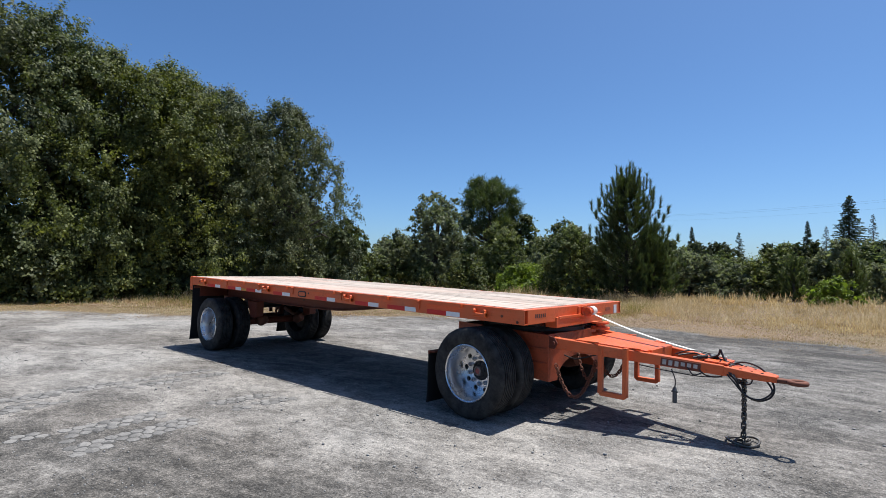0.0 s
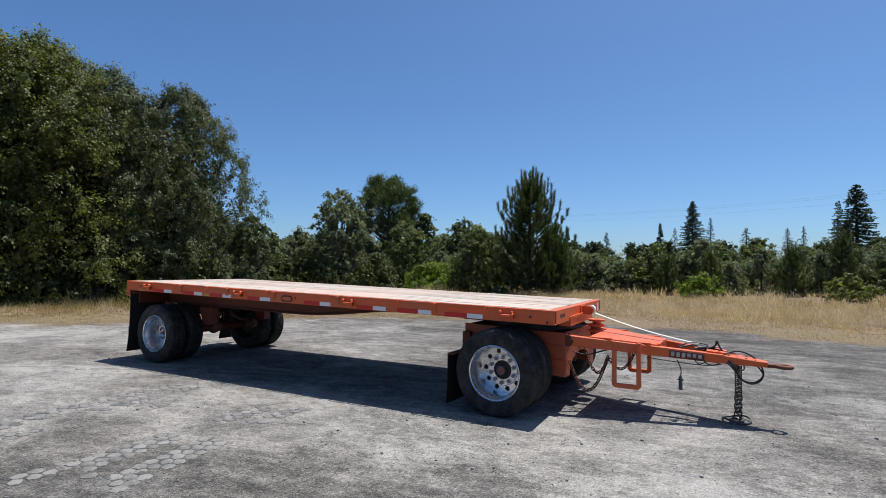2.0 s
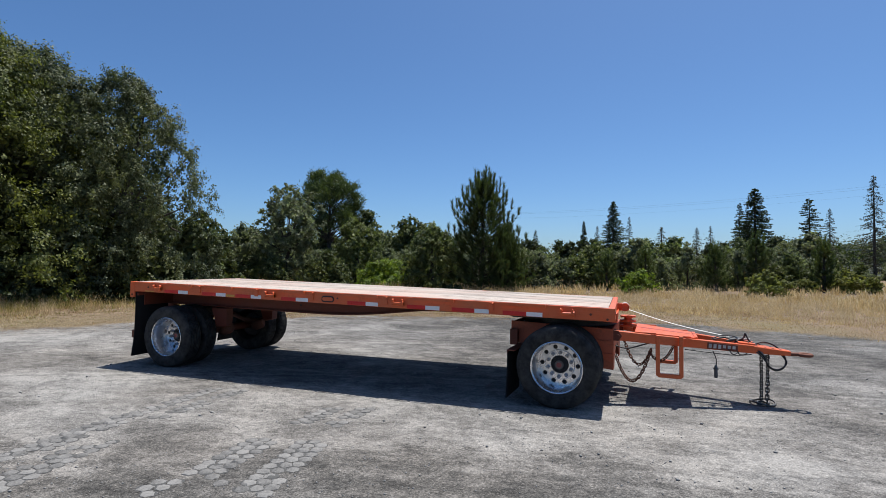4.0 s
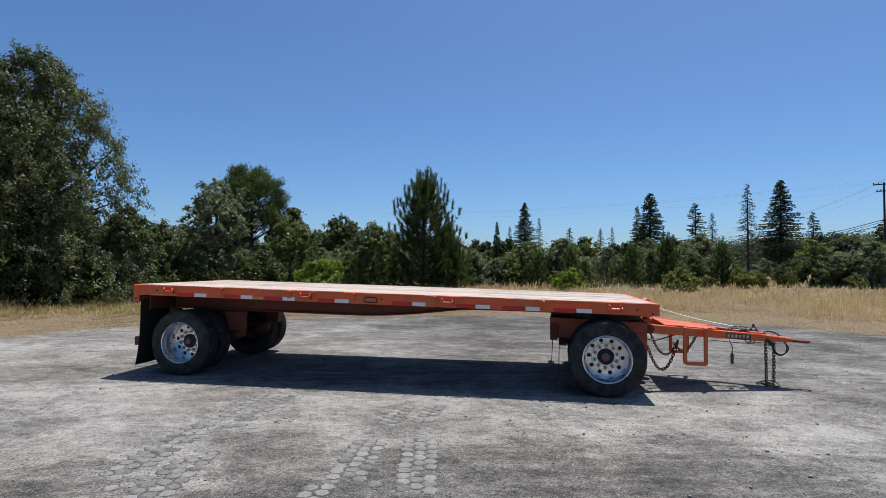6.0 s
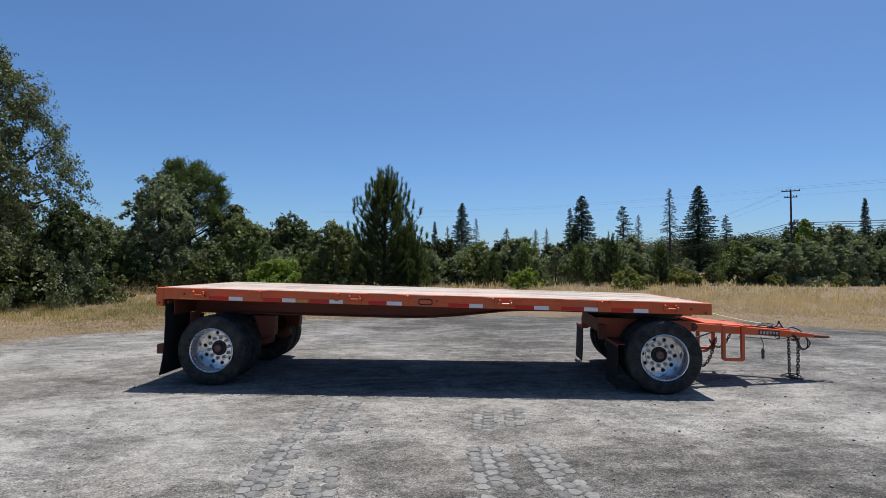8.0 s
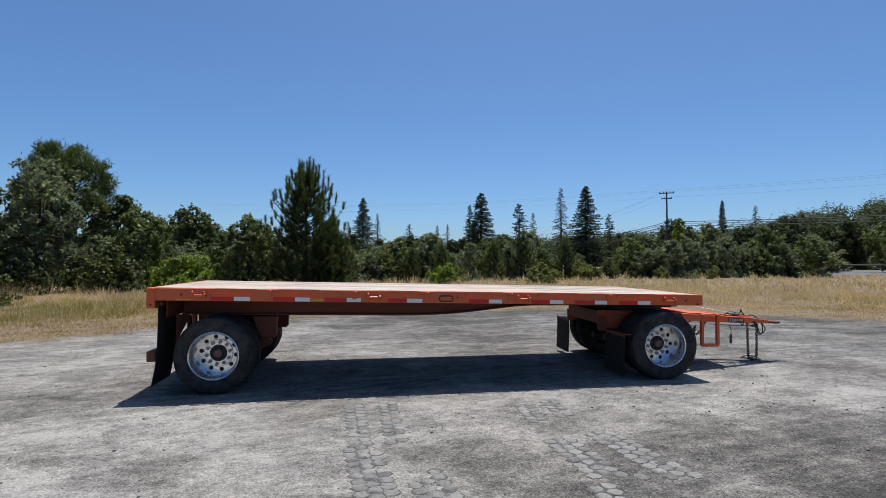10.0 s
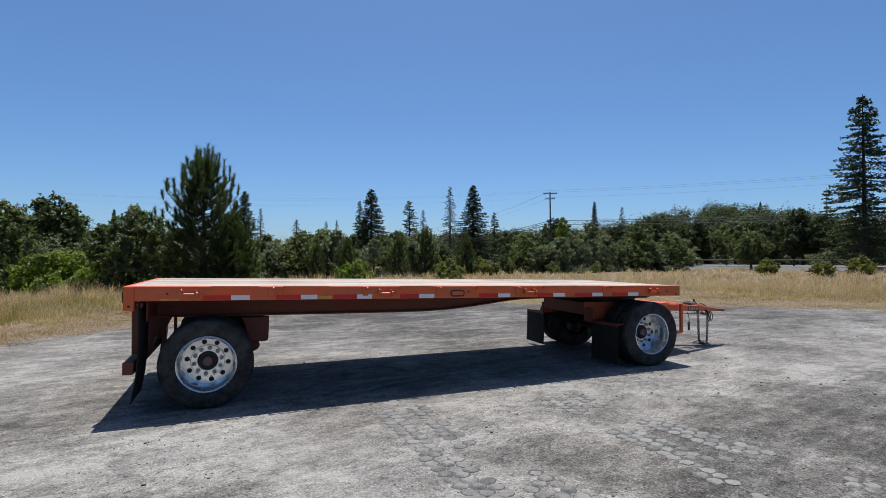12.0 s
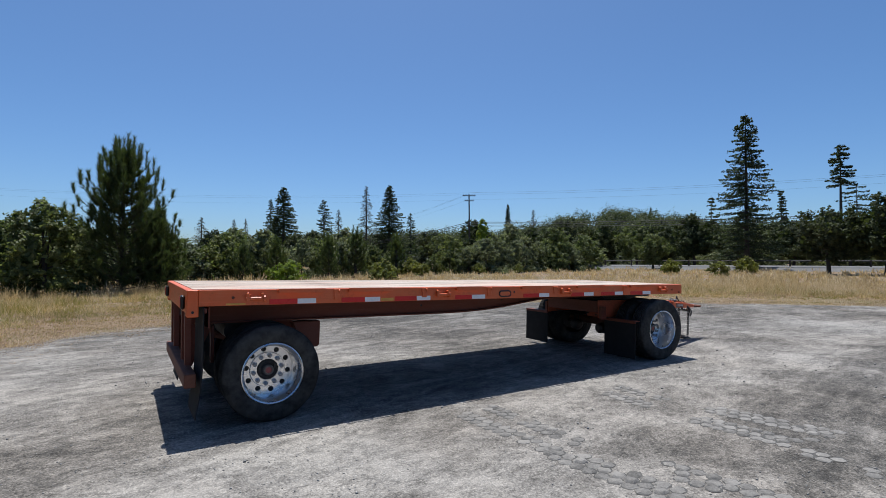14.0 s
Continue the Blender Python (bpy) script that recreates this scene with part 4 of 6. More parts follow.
winch = part("strap_winch", bm, ORANGE, trailer, "orange ratchet winch on the front rail", DECK)
bm = bmesh.new()
tube(bm, [(LENGTH + 0.105, 1.23, -0.057), (LENGTH + 0.105, 1.325, -0.057)], 0.052, 16)
part("strap_roll", bm, WEB, winch, "rolled white webbing", DECK, 40)
bm = bmesh.new()
s0, s1 = Vector((LENGTH + 0.12, 1.28, 1.055)), Vector((8.58, 1.12, 0.775))
tube(bm, [s0.lerp(s1, f) + Vector((0, 0, -0.03 * math.sin(math.pi * f))) for f in [k / 10 for k in range(11)]], 0.027, 8, False, 0.12)
tube(bm, [s1, s1 + Vector((0.10, -0.03, -0.015)), s1 + Vector((0.22, -0.02, -0.02))], 0.012, 6)
part("strap", bm, WEB, winch, "taut white webbing strap")


# chains
def chain(pts, link, wire, material, label, m=DOLLY, parent=None):
    """Links laid along a curve, each turned a quarter against the last."""
    bm = bmesh.new()
    pts = [Vector(p) for p in pts]
    total = sum((b - a).length for a, b in zip(pts, pts[1:]))
    n = max(2, int(total / (link * 0.74)))
    for k in range(n):
        d = total * (k + 0.5) / n
        for a, b in zip(pts, pts[1:]):
            l = (b - a).length
            if d <= l or b is pts[-1]:
                c, way = a.lerp(b, min(1, d / l)), (b - a).normalized()
                break
            d -= l
        quat = way.to_track_quat("X", "Z").to_matrix().to_4x4()
        mm = Matrix.Translation(c) @ quat @ pose(0, 0, 0, 45 + (90 if k % 2 else 0))
        h, w = link / 2 - link * 0.22, link * 0.30
        loop = [(h + w * math.cos(t), w * math.sin(t)) for t in [math.pi * (-0.5 + i / 5) for i in range(6)]]
        loop += [(-h - w * math.cos(t), -w * math.sin(t)) for t in [math.pi * (-0.5 + i / 5) for i in range(6)]]
        tube(bm, [mm @ Vector((x, y, 0)) for x, y in loop], wire, 5, True)
    return part("chain", bm, material, parent or trailer, label, m, 60)


def swag(a, b, low, n=14):
    a, b = Vector(a), Vector(b)
    out = []
    for k in range(n + 1):
        f = k / n
        p = a.lerp(b, f)
        p.z -= (min(a.z, b.z) - low) * 4 * f * (1 - f)
        out.append(p)
    return out


chain(swag((0.62, -0.50, 0.54), (1.02, -0.40, 0.62), 0.19), 0.052, 0.0065, RUST, "rusty safety chain in a slack loop")
chain(swag((0.70, -0.20, 0.70), (1.02, -0.38, 0.60), 0.36), 0.046, 0.006, RUST, "rusty safety chain in a slack loop")
chain(swag((1.00, -0.22, 0.56), (1.29, -0.26, 0.70), 0.40), 0.046, 0.006, RUST, "rusty safety chain in a slack loop")
chain([(2.285, -0.09, 0.62), (2.285, -0.085, 0.30), (2.28, -0.075, 0.04)], 0.056, 0.0078, CHAIN_STEEL, "dark steel chain hanging to the ground")
chain([(2.25, 0.09, 0.62), (2.25, 0.08, 0.30), (2.245, 0.065, 0.04)], 0.056, 0.0078, CHAIN_STEEL, "dark steel chain hanging to the ground")
chain([(2.20, -0.10, 0.66), (2.235, -0.14, 0.60), (2.26, -0.06, 0.555), (2.27, 0.05, 0.555)], 0.052, 0.0075, CHAIN_STEEL, "dark steel chain hitched round the tongue")
chain([(2.22, -0.04, 0.035), (2.27, -0.02, 0.028), (2.30, 0.03, 0.03), (2.25, 0.05, 0.045)], 0.052, 0.0075, CHAIN_STEEL, "end of dark chain heaped on the gravel")
bm = bmesh.new()
tube(bm, [(2.25 + 0.13 * math.cos(2 * math.pi * k / 28), 0.02 + 0.15 * math.sin(2 * math.pi * k / 28), 0.022 + 0.012 * math.sin(4 * math.pi * k / 28)) for k in range(28)], 0.010, 6, True)
tube(bm, [(2.25 + 0.06 * math.cos(2 * math.pi * k / 20), 0.0 + 0.06 * math.sin(2 * math.pi * k / 20), 0.016) for k in range(20)], 0.013, 6, True)
part("chain_ring", bm, CHAIN_STEEL, trailer, "steel rings lying on the gravel", DOLLY, 60)


# hoses and cables
def smooth_curve(pts, n=6):
    """Points of a curve that passes through pts."""
    P = [Vector(p) for p in pts]
    P = [P[0] * 2 - P[1]] + P + [P[-1] * 2 - P[-2]]
    out = []
    for i in range(1, len(P) - 2):
        for k in range(n):
            t = k / n
            a, b, c, d = P[i - 1:i + 3]
            out.append(0.5 * ((2 * b) + (c - a) * t + (2 * a - 5 * b + 4 * c - d) * t * t + (3 * b - a - 3 * c + d) * t ** 3))
    return out + [P[-2]]


def hose(pts, r, label, material=None, name="hose"):
    bm = bmesh.new()
    tube(bm, smooth_curve(pts), r * 0.8, 8)
    part(name, bm, material or HOSE, trailer, label, DOLLY, 60)


hose([(1.92, -0.06, 0.70), (2.00, -0.02, 0.745), (2.055, 0.0, 0.775), (2.07, 0.0, 0.825), (2.085, 0.0, 0.79), (2.12, -0.02, 0.73), (2.18, -0.03, 0.69)], 0.012, "black air hose with a bent end over the drawbar")
hose([(2.14, -0.10, 0.69), (2.23, -0.16, 0.60), (2.29, -0.10, 0.47), (2.38, -0.04, 0.415), (2.47, 0.02, 0.45), (2.49, 0.05, 0.55), (2.40, 0.06, 0.68), (2.27, 0.04, 0.73), (2.16, 0.0, 0.70)], 0.011, "black hose looped round the tongue")
hose([(2.13, -0.12, 0.66), (2.22, -0.17, 0.58), (2.31, -0.12, 0.46), (2.41, -0.06, 0.435), (2.49, -0.02, 0.51), (2.44, 0.0, 0.60)], 0.010, "black hose looped round the tongue")
hose([(1.40, -0.24, 0.62), (1.70, -0.24, 0.60), (1.95, -0.20, 0.585), (2.12, -0.14, 0.60)], 0.006, "thin black cable under the drawbar")
hose([(1.78, -0.23, 0.72), (1.86, -0.25, 0.66), (1.92, -0.25, 0.60), (2.02, -0.16, 0.66), (2.10, -0.08, 0.74)], 0.007, "thin black cable wound round the drawbar")
hose([(1.72, -0.08, 0.74), (1.84, 0.02, 0.76), (1.94, -0.04, 0.745), (2.04, 0.03, 0.735), (2.16, -0.03, 0.72)], 0.010, "tangled black hose on the drawbar")
hose([(1.92, -0.18, 0.70), (1.96, -0.22, 0.64), (2.0, -0.12, 0.585), (2.08, 0.0, 0.58), (2.12, 0.12, 0.66), (2.04, 0.06, 0.73)], 0.009, "black hose wound round the drawbar")
hose([(2.16, -0.13, 0.68), (2.20, -0.15, 0.62), (2.26, -0.12, 0.56), (2.32, 0.0, 0.55), (2.30, 0.11, 0.62), (2.22, 0.06, 0.70), (2.15, -0.10, 0.69)], 0.008, "black cable wound round the tongue")
hose([(1.70, -0.10, 0.75), (1.80, -0.06, 0.79), (1.90, -0.02, 0.79), (1.98, 0.01, 0.775), (2.05, 0.03, 0.765), (2.11, 0.03, 0.74), (2.13, 0.0, 0.70)], 0.007, "thin black cable beside the hose")
hose([(0.60, -0.30, 0.62), (0.75, -0.32, 0.60), (0.95, -0.30, 0.66), (1.06, -0.30, 0.70)], 0.010, "black air hose behind the loops")
hose([(1.705, -0.22, 0.62), (1.74, -0.22, 0.52), (1.735, -0.22, 0.44)], 0.007, "cable hanging from the drawbar")
bm = bmesh.new()
tube(bm, [(1.735, -0.22, 0.455), (1.735, -0.22, 0.42), (1.735, -0.22, 0.415), (1.735, -0.22, 0.31), (1.735, -0.22, 0.305)], [0.012, 0.024, 0.019, 0.021, 0.012], 10)
box(bm, 1.705, 1.765, -0.23, -0.21, 0.405, 0.42, 0.003)
part("plug", bm, plain("grey_plug", (0.07, 0.075, 0.08), 0.2, 0.5), trailer, "grey electric plug hanging from its cable", DOLLY, 40)


# ---- plants ----
def leaf_quads(c, size, rng, flatness=0.5, face=None, wide=0.27, lean=None):
    """Diamond leaves of about the given size at the points c, turned at random or roughly towards face."""
    n = len(c)
    a = rng.normal(size=(n, 3))
    a[:, 2] *= flatness
    if lean is not None:
        a += lean
    if face is not None:
        a = np.cross(face, a)
    a /= np.linalg.norm(a, axis=1)[:, None]
    b = np.cross(a, rng.normal(size=(n, 3)) if face is None else face)
    b /= np.linalg.norm(b, axis=1)[:, None]
    s = size * rng.uniform(0.6, 1.3, (n, 1))
    v = np.stack([c - a * s * 0.5, c + b * s * wide, c + a * s * 0.5, c - b * s * wide], 1).reshape(-1, 3)
    return v, np.arange(n * 4).reshape(n, 4)


def unit(rng, n):
    d = rng.normal(size=(n, 3))
    return d / np.linalg.norm(d, axis=1)[:, None]


def crown_points(rng, radius, zlo, zhi, clumps, per, ragged=0.3, lump=(0.12, 0.26)):
    """Clumps spread over an uneven crown, each a bunch of leafy sprays; returns clump centres, leaf points and inner points."""
    rc = radius * rng.uniform(*lump, clumps)
    if zlo < 0.7:       # foliage that comes down to the ground
        h = rng.uniform(0, 1, clumps) ** 1.1
        a = rng.uniform(0, 2 * np.pi, clumps)
        ring = (1 - h ** 2.8) ** 0.72
        d = np.stack([np.cos(a) * ring, np.sin(a) * ring, h * 1.6 - 0.8], 1)
    else:
        d = unit(rng, clumps)
        h = (d[:, 2] + 1) / 2
    lobes = unit(rng, 9)
    swell = 1 - ragged + ragged * np.max(np.clip(d @ lobes.T / np.linalg.norm(d, axis=1)[:, None], 0, 1) ** 3, axis=1) * 1.3
    r = rng.uniform(0.5, 1.0, clumps) ** 0.5 * swell
    tall = zhi - zlo
    cen = np.stack([d[:, 0] * r * radius * 0.88, d[:, 1] * r * radius * 0.88, zlo + h * tall * 0.93 * (1 - 0.16 * ragged * rng.uniform(0, 1, clumps))], 1)
    if zlo >= 0.7:
        cen[:, 2] = (zlo + zhi) / 2 + d[:, 2] * r * tall * 0.45
    cen[:, 2] = np.maximum(cen[:, 2], zlo + rc * 0.5)
    # sprays
    S = 10
    out = cen - np.array([0, 0, zlo + tall * 0.4])
    out /= np.linalg.norm(out, axis=1)[:, None] + 0.01
    way = unit(rng, clumps * S).reshape(clumps, S, 3) + 0.55 * out[:, None, :]
    way[:, :, 2] += 0.12
    way /= np.linalg.norm(way, axis=2)[:, :, None]
    reach = rng.uniform(0.5, 1.12, (clumps, S)) * rc[:, None]
    idx = rng.choice(clumps, clumps * per, p=rc ** 2 / (rc ** 2).sum())
    sp = rng.integers(0, S, len(idx))
    t = rng.uniform(0.05, 1.0, len(idx)) ** 0.6
    L = reach[idx, sp] * t
    pts = cen[idx] + way[idx, sp] * L[:, None] + rng.normal(size=(len(idx), 3)) * (rc[idx] * 0.085)[:, None]
    pts[:, 2] -= 0.14 * L * t
    pts[:, 2] = np.maximum(pts[:, 2], 0.02)
    k = rng.integers(0, clumps, clumps * 16)
    core = cen[k] * np.array([0.62, 0.62, 0.86]) + rng.normal(size=(len(k), 3)) * (rc[k] * 0.4)[:, None]
    core[:, 2] = np.maximum(core[:, 2], 0.05)
    out = pts - cen[idx]
    face = out / (np.linalg.norm(out, axis=1)[:, None] + 1e-6) + np.array([0, 0, 0.25]) + 0.75 * unit(rng, len(pts))
    return cen, pts, core, face


def limbs(rng, cen, height, zlo, r0, n):
    """Tapered trunk with limbs that reach into the crown."""
    bm = bmesh.new()
    fork = max(zlo * 0.8, height * 0.16)
    lean = rng.normal(size=2) * 0.04 * height
    top = (lean[0], lean[1], height * 0.72)
    tube(bm, [(0, 0, -0.1), (lean[0] * 0.2, lean[1] * 0.2, fork), (lean[0] * 0.6, lean[1] * 0.6, height * 0.45), top], [r0 * 1.25, r0, r0 * 0.6, r0 * 0.15], 8)
    for c in cen[rng.choice(len(cen), min(n, len(cen)), replace=False)]:
        f = rng.uniform(0.15, 0.75)
        s = Vector((lean[0] * f, lean[1] * f, fork + (height * 0.55 - fork) * f))
        e = Vector(c)
        mid = s.lerp(e, 0.5) + Vector((0, 0, -0.06 * (e - s).length))
        tube(bm, [s, mid, e], [r0 * 0.42, r0 * 0.25, r0 * 0.06], 5)
    return finish(bm, "trunk", 60)


def broadleaf(seed, height, radius, zlo, clumps, per, leaf, leafmat, r0=0.2, nlimbs=14, ragged=0.3, lump=(0.12, 0.26)):
    rng = np.random.default_rng(seed)
    cen, pts, core, face = crown_points(rng, radius, zlo, height, clumps, per, ragged, lump)
    v, f = leaf_quads(pts, leaf, rng, 1.0, face, 0.35)
    v2, f2 = leaf_quads(core, leaf * 2.6, rng, 0.7)
    v, f = np.concatenate([v, v2]), np.concatenate([f, f2 + len(v)])
    crown = array_mesh("crown", v, f, [leafmat])
    trunk = limbs(rng, cen, height, zlo, r0, nlimbs)
    trunk.materials.append(BARK)
    return trunk, crown


def plant(kind, meshes, x, y, z, label, category, group="", scale=1.0, turn=0.0, tall=1.0):
    root = tagged(new(kind), label, category, group)
    root.matrix_world = pose(x, y, z, 0, 0, turn) @ Matrix.Diagonal((scale, scale, scale * tall, 1))
    for name, me in zip(("trunk", "crown"), meshes):
        p = new(name, me)
        p.parent = root
    return root


def pine_tree(seed, height, radius, stems, needle, leafmat, up=0.9, tufts=9, width=0.016, full=0.8):
    """A young long-needled pine: upswept limbs that end in brushes."""
    rng = np.random.default_rng(seed)
    bm = bmesh.new()
    tube(bm, [(0, 0, -0.1), (0.03, 0.02, height * 0.5), (0, 0, height * 0.97)], [0.14, 0.085, 0.015], 8)
    base, way = [], []
    for k in range(stems):
        f = (k + 0.5) / stems
        z = height * (0.02 + 0.93 * f)
        L = radius * (1.01 - f) ** full * rng.uniform(0.58, 1.08) + 0.04
        a = k * 2.399 + rng.uniform(-0.3, 0.3)
        out = np.array([math.cos(a), math.sin(a), 0.0])
        rise = up * rng.uniform(0.6, 1.25) * min(1.0, 0.25 + 3 * f)
        path = [np.array([0, 0, z]) + out * L * t + np.array([0, 0, L * (0.15 * t + rise * 0.55 * t ** 2.2)]) for t in np.linspace(0, 1, 7)]
        tube(bm, path, [0.03, 0.026, 0.022, 0.018, 0.014, 0.010, 0.006], 4)
        tip = path[-1]
        shoot = rng.uniform(0.35, 0.8) * (0.25 + 0.95 * f)
        twigs = [(path, 0.35), ([tip + np.array([0, 0, shoot * t]) + out * 0.05 * t for t in np.linspace(0, 1, 4)], 0.0)]
        for s in range(3):
            t0 = rng.uniform(0.3, 0.85)
            i = int(t0 * 6)
            st = path[i]
            side = np.cross(out, [0, 0, 1]) * rng.choice([-1, 1])
            ln = L * 0.42 * (1.15 - t0)
            twigs.append(([st + (side * 0.7 + out * 0.7) * ln * t + np.array([0, 0, ln * (0.2 * t + up * 0.7 * t * t)]) for t in np.linspace(0, 1, 5)], 0.15))
        for path2, start in twigs:
            path2 = np.array(path2)
            for t in np.linspace(start, 1.0, tufts):
                u = t * (len(path2) - 1)
                i = min(int(u), len(path2) - 2)
                p = path2[i] + (path2[i + 1] - path2[i]) * (u - i)
                d = path2[i + 1] - path2[i]
                base.append(p)
                way.append(d / np.linalg.norm(d))
    base, way = np.array(base), np.array(way)
    n = 11
    b = np.repeat(base, n, 0) + rng.normal(size=(len(base) * n, 3)) * 0.012
    w = np.repeat(way, n, 0) * 1.0 + unit(rng, len(b)) * 0.72
    w[:, 2] += 0.12
    w /= np.linalg.norm(w, axis=1)[:, None]
    side = np.cross(w, unit(rng, len(b)))
    side /= np.linalg.norm(side, axis=1)[:, None]
    ln = needle * rng.uniform(0.7, 1.2, (len(b), 1))
    v = np.stack([b - side * width * 0.5, b + side * width * 0.5, b + w * ln], 1).reshape(-1, 3)
    crown = array_mesh("crown", v, np.arange(len(v)).reshape(-1, 3), [leafmat])
    trunk = finish(bm, "trunk", 60)
    trunk.materials.append(BARK)
    return trunk, crown


def dome_pine(seed, height, radius, zlo, clumps, leafmat, needle=0.42, width=0.07):
    """An older pine: straight stem, rising limbs and a rounded head of needle tufts."""
    rng = np.random.default_rng(seed)
    bm = bmesh.new()
    tube(bm, [(0, 0, -0.1), (0.05, 0, height * 0.5), (0, 0.05, height * 0.95)], [0.24, 0.16, 0.03], 8)
    d = unit(rng, clumps)
    d[:, 2] = np.where(d[:, 2] < -0.55, -d[:, 2], d[:, 2])
    mid, half = zlo + (height - zlo) * 0.46, (height - zlo) * 0.54
    r = rng.uniform(0.42, 1.0, (clumps, 1)) ** 0.5
    cen = d * r * np.array([radius, radius, half]) * (1 + 0.07 * np.sin(7 * d[:, :1]) * np.cos(6 * d[:, 1:2])) + np.array([0, 0, mid])
    for c in cen[::3]:
        z = max(zlo * 0.8, c[2] - 0.55 * math.hypot(c[0], c[1]) - 0.4)
        e = Vector(c)
        s0 = Vector((0, 0, z))
        tube(bm, [s0, s0.lerp(e, 0.55) + Vector((0, 0, -0.12)), e], [0.065, 0.04, 0.015], 4)
    n = 110
    out = cen - np.array([0, 0, zlo])
    out /= np.linalg.norm(out, axis=1)[:, None]
    b = np.repeat(cen, n, 0) + rng.normal(size=(clumps * n, 3)) * np.array([0.27, 0.27, 0.24]) * radius / 3.3
    w = np.repeat(out, n, 0) * 0.6 + unit(rng, len(b)) * 0.9
    w[:, 2] += 0.35
    w /= np.linalg.norm(w, axis=1)[:, None]
    side = np.cross(w, unit(rng, len(b)))
    side /= np.linalg.norm(side, axis=1)[:, None]
    ln = needle * rng.uniform(0.6, 1.2, (len(b), 1))
    v = np.stack([b - side * width * 0.5, b + side * width * 0.5, b + w * ln], 1).reshape(-1, 3)
    crown = array_mesh("crown", v, np.arange(len(v)).reshape(-1, 3), [leafmat])
    trunk = finish(bm, "trunk", 60)
    trunk.materials.append(BARK)
    return trunk, crown


def conifer(seed, height, radius, clear, rows, leafmat, density=1.0, droop=0.25, top=0.8, size=0.55, whorl=5):
    """A tall fir or redwood: whorls of drooping flat sprays on a straight trunk."""
    rng = np.random.default_rng(seed)
    bm = bmesh.new()
    tube(bm, [(0, 0, -0.2), (0, 0, height * 0.5), (0, 0, height)], [height * 0.016, height * 0.010, 0.03], 7)
    P, D = [], []
    for k in range(rows):
        f = (k // whorl * whorl + whorl * rng.uniform(0, 0.45)) / rows
        z = height * (clear + (0.995 - clear) * f)
        L = radius * (1 - f) ** top * rng.uniform(0.55, 1.1) + 0.02 * height
        a = rng.uniform(0, 6.283)
        out = np.array([math.cos(a), math.sin(a), 0])
        m = max(6, int(26 * density * L / radius + 5))
        t = rng.uniform(0.08, 1.0, m) ** 0.8
        wide = np.cross(out, [0, 0, 1])
        pts = np.array([0, 0, z]) + out * (L * t)[:, None] + wide * (rng.normal(size=m) * L * 0.13 * (1.2 - t))[:, None]
        pts[:, 2] += -droop * L * t + 0.16 * L * t * t + rng.normal(size=m) * 0.004 * height
        P.append(pts)
        D.append(np.repeat(out[None], m, 0))
        if k % 3 == 0:
            tube(bm, [(0, 0, z), tuple(np.array([0, 0, z]) + out * L * 0.9 + np.array([0, 0, -droop * L * 0.8]))], [0.07, 0.015], 3)
    P, D = np.concatenate(P), np.concatenate(D)
    v, f = leaf_quads(P, size, rng, 0.35, None, 0.27, D * 0.9)
    crown = array_mesh("crown", v, f, [leafmat])
    trunk = finish(bm, "trunk", 60)
    trunk.materials.append(BARK)
    return trunk, crown


# oak wall along one side of the yard
OAKS = [broadleaf(s, 10.0, 5.1, 0.1, 300, 350, 0.102, m, 0.28, 22, 0.36, (0.11, 0.22)) for s, m in ((11, OAK_GREY), (12, OAK_WARM), (13, OAK_LEAF))]
for i, (x, y, s, t, tall) in enumerate([(-23.0, 15.4, 0.82, 20, 1.27), (-25.4, 10.8, 1.05, 130, 1.09), (-27.4, 6.4, 1.15, 250, 1.14), (-27.4, 2.2, 1.27, 60, 1.15),
                                        (-28.3, 15.0, 1.05, 310, 1.03), (-25.5, 19.0, 0.72, 90, 0.72), (-25.4, 13.2, 1.02, 160, 1.08), (-26.6, 8.6, 1.05, 200, 1.12)]):
    plant("oak_tree", OAKS[i % 3], x, y, 0, "dense dark green oak with foliage down to the ground", "tree", "oaks beside the yard", s, t, tall)
plant("oak_shrub", broadleaf(23, 4.2, 2.0, 0.0, 80, 160, 0.13, OAK_LEAF, 0.08, 10, 0.4), -21.0, 18.0, 0, "mid-green young oak at the end of the oak row", "shrub")
SKIRT = [broadleaf(s, 2.6, 1.7, 0.0, 44, 90, 0.14, OAK_LEAF, 0.05, 6, 0.4) for s in (21, 22)]
for i in range(19):
    f = i / 18
    x, y = -25.2 - 2.2 * math.sin(f * 3.1) + 4.2 * f ** 3, -6.0 + 20.5 * f
    plant("oak_shrub", SKIRT[i % 2], x + 1.0 * math.sin(i * 5.1), y, 0, "dark green shrub at the foot of the oaks", "shrub", "shrubs under the oaks", 0.85 + 0.5 * (i * 7 % 5) / 4, i * 67)

for i in range(9):
    plant("field_shrub", SKIRT[i % 2], -29.0 + 1.35 * i + 0.4 * math.sin(i * 3.7), 25.6 + 1.0 * math.sin(i * 2.3) + 0.12 * i, 0, "dark green shrub where the dry grass ends", "shrub", "shrubs before the grey-green trees", 0.6 + 0.35 * (i * 7 % 5) / 4, i * 51)

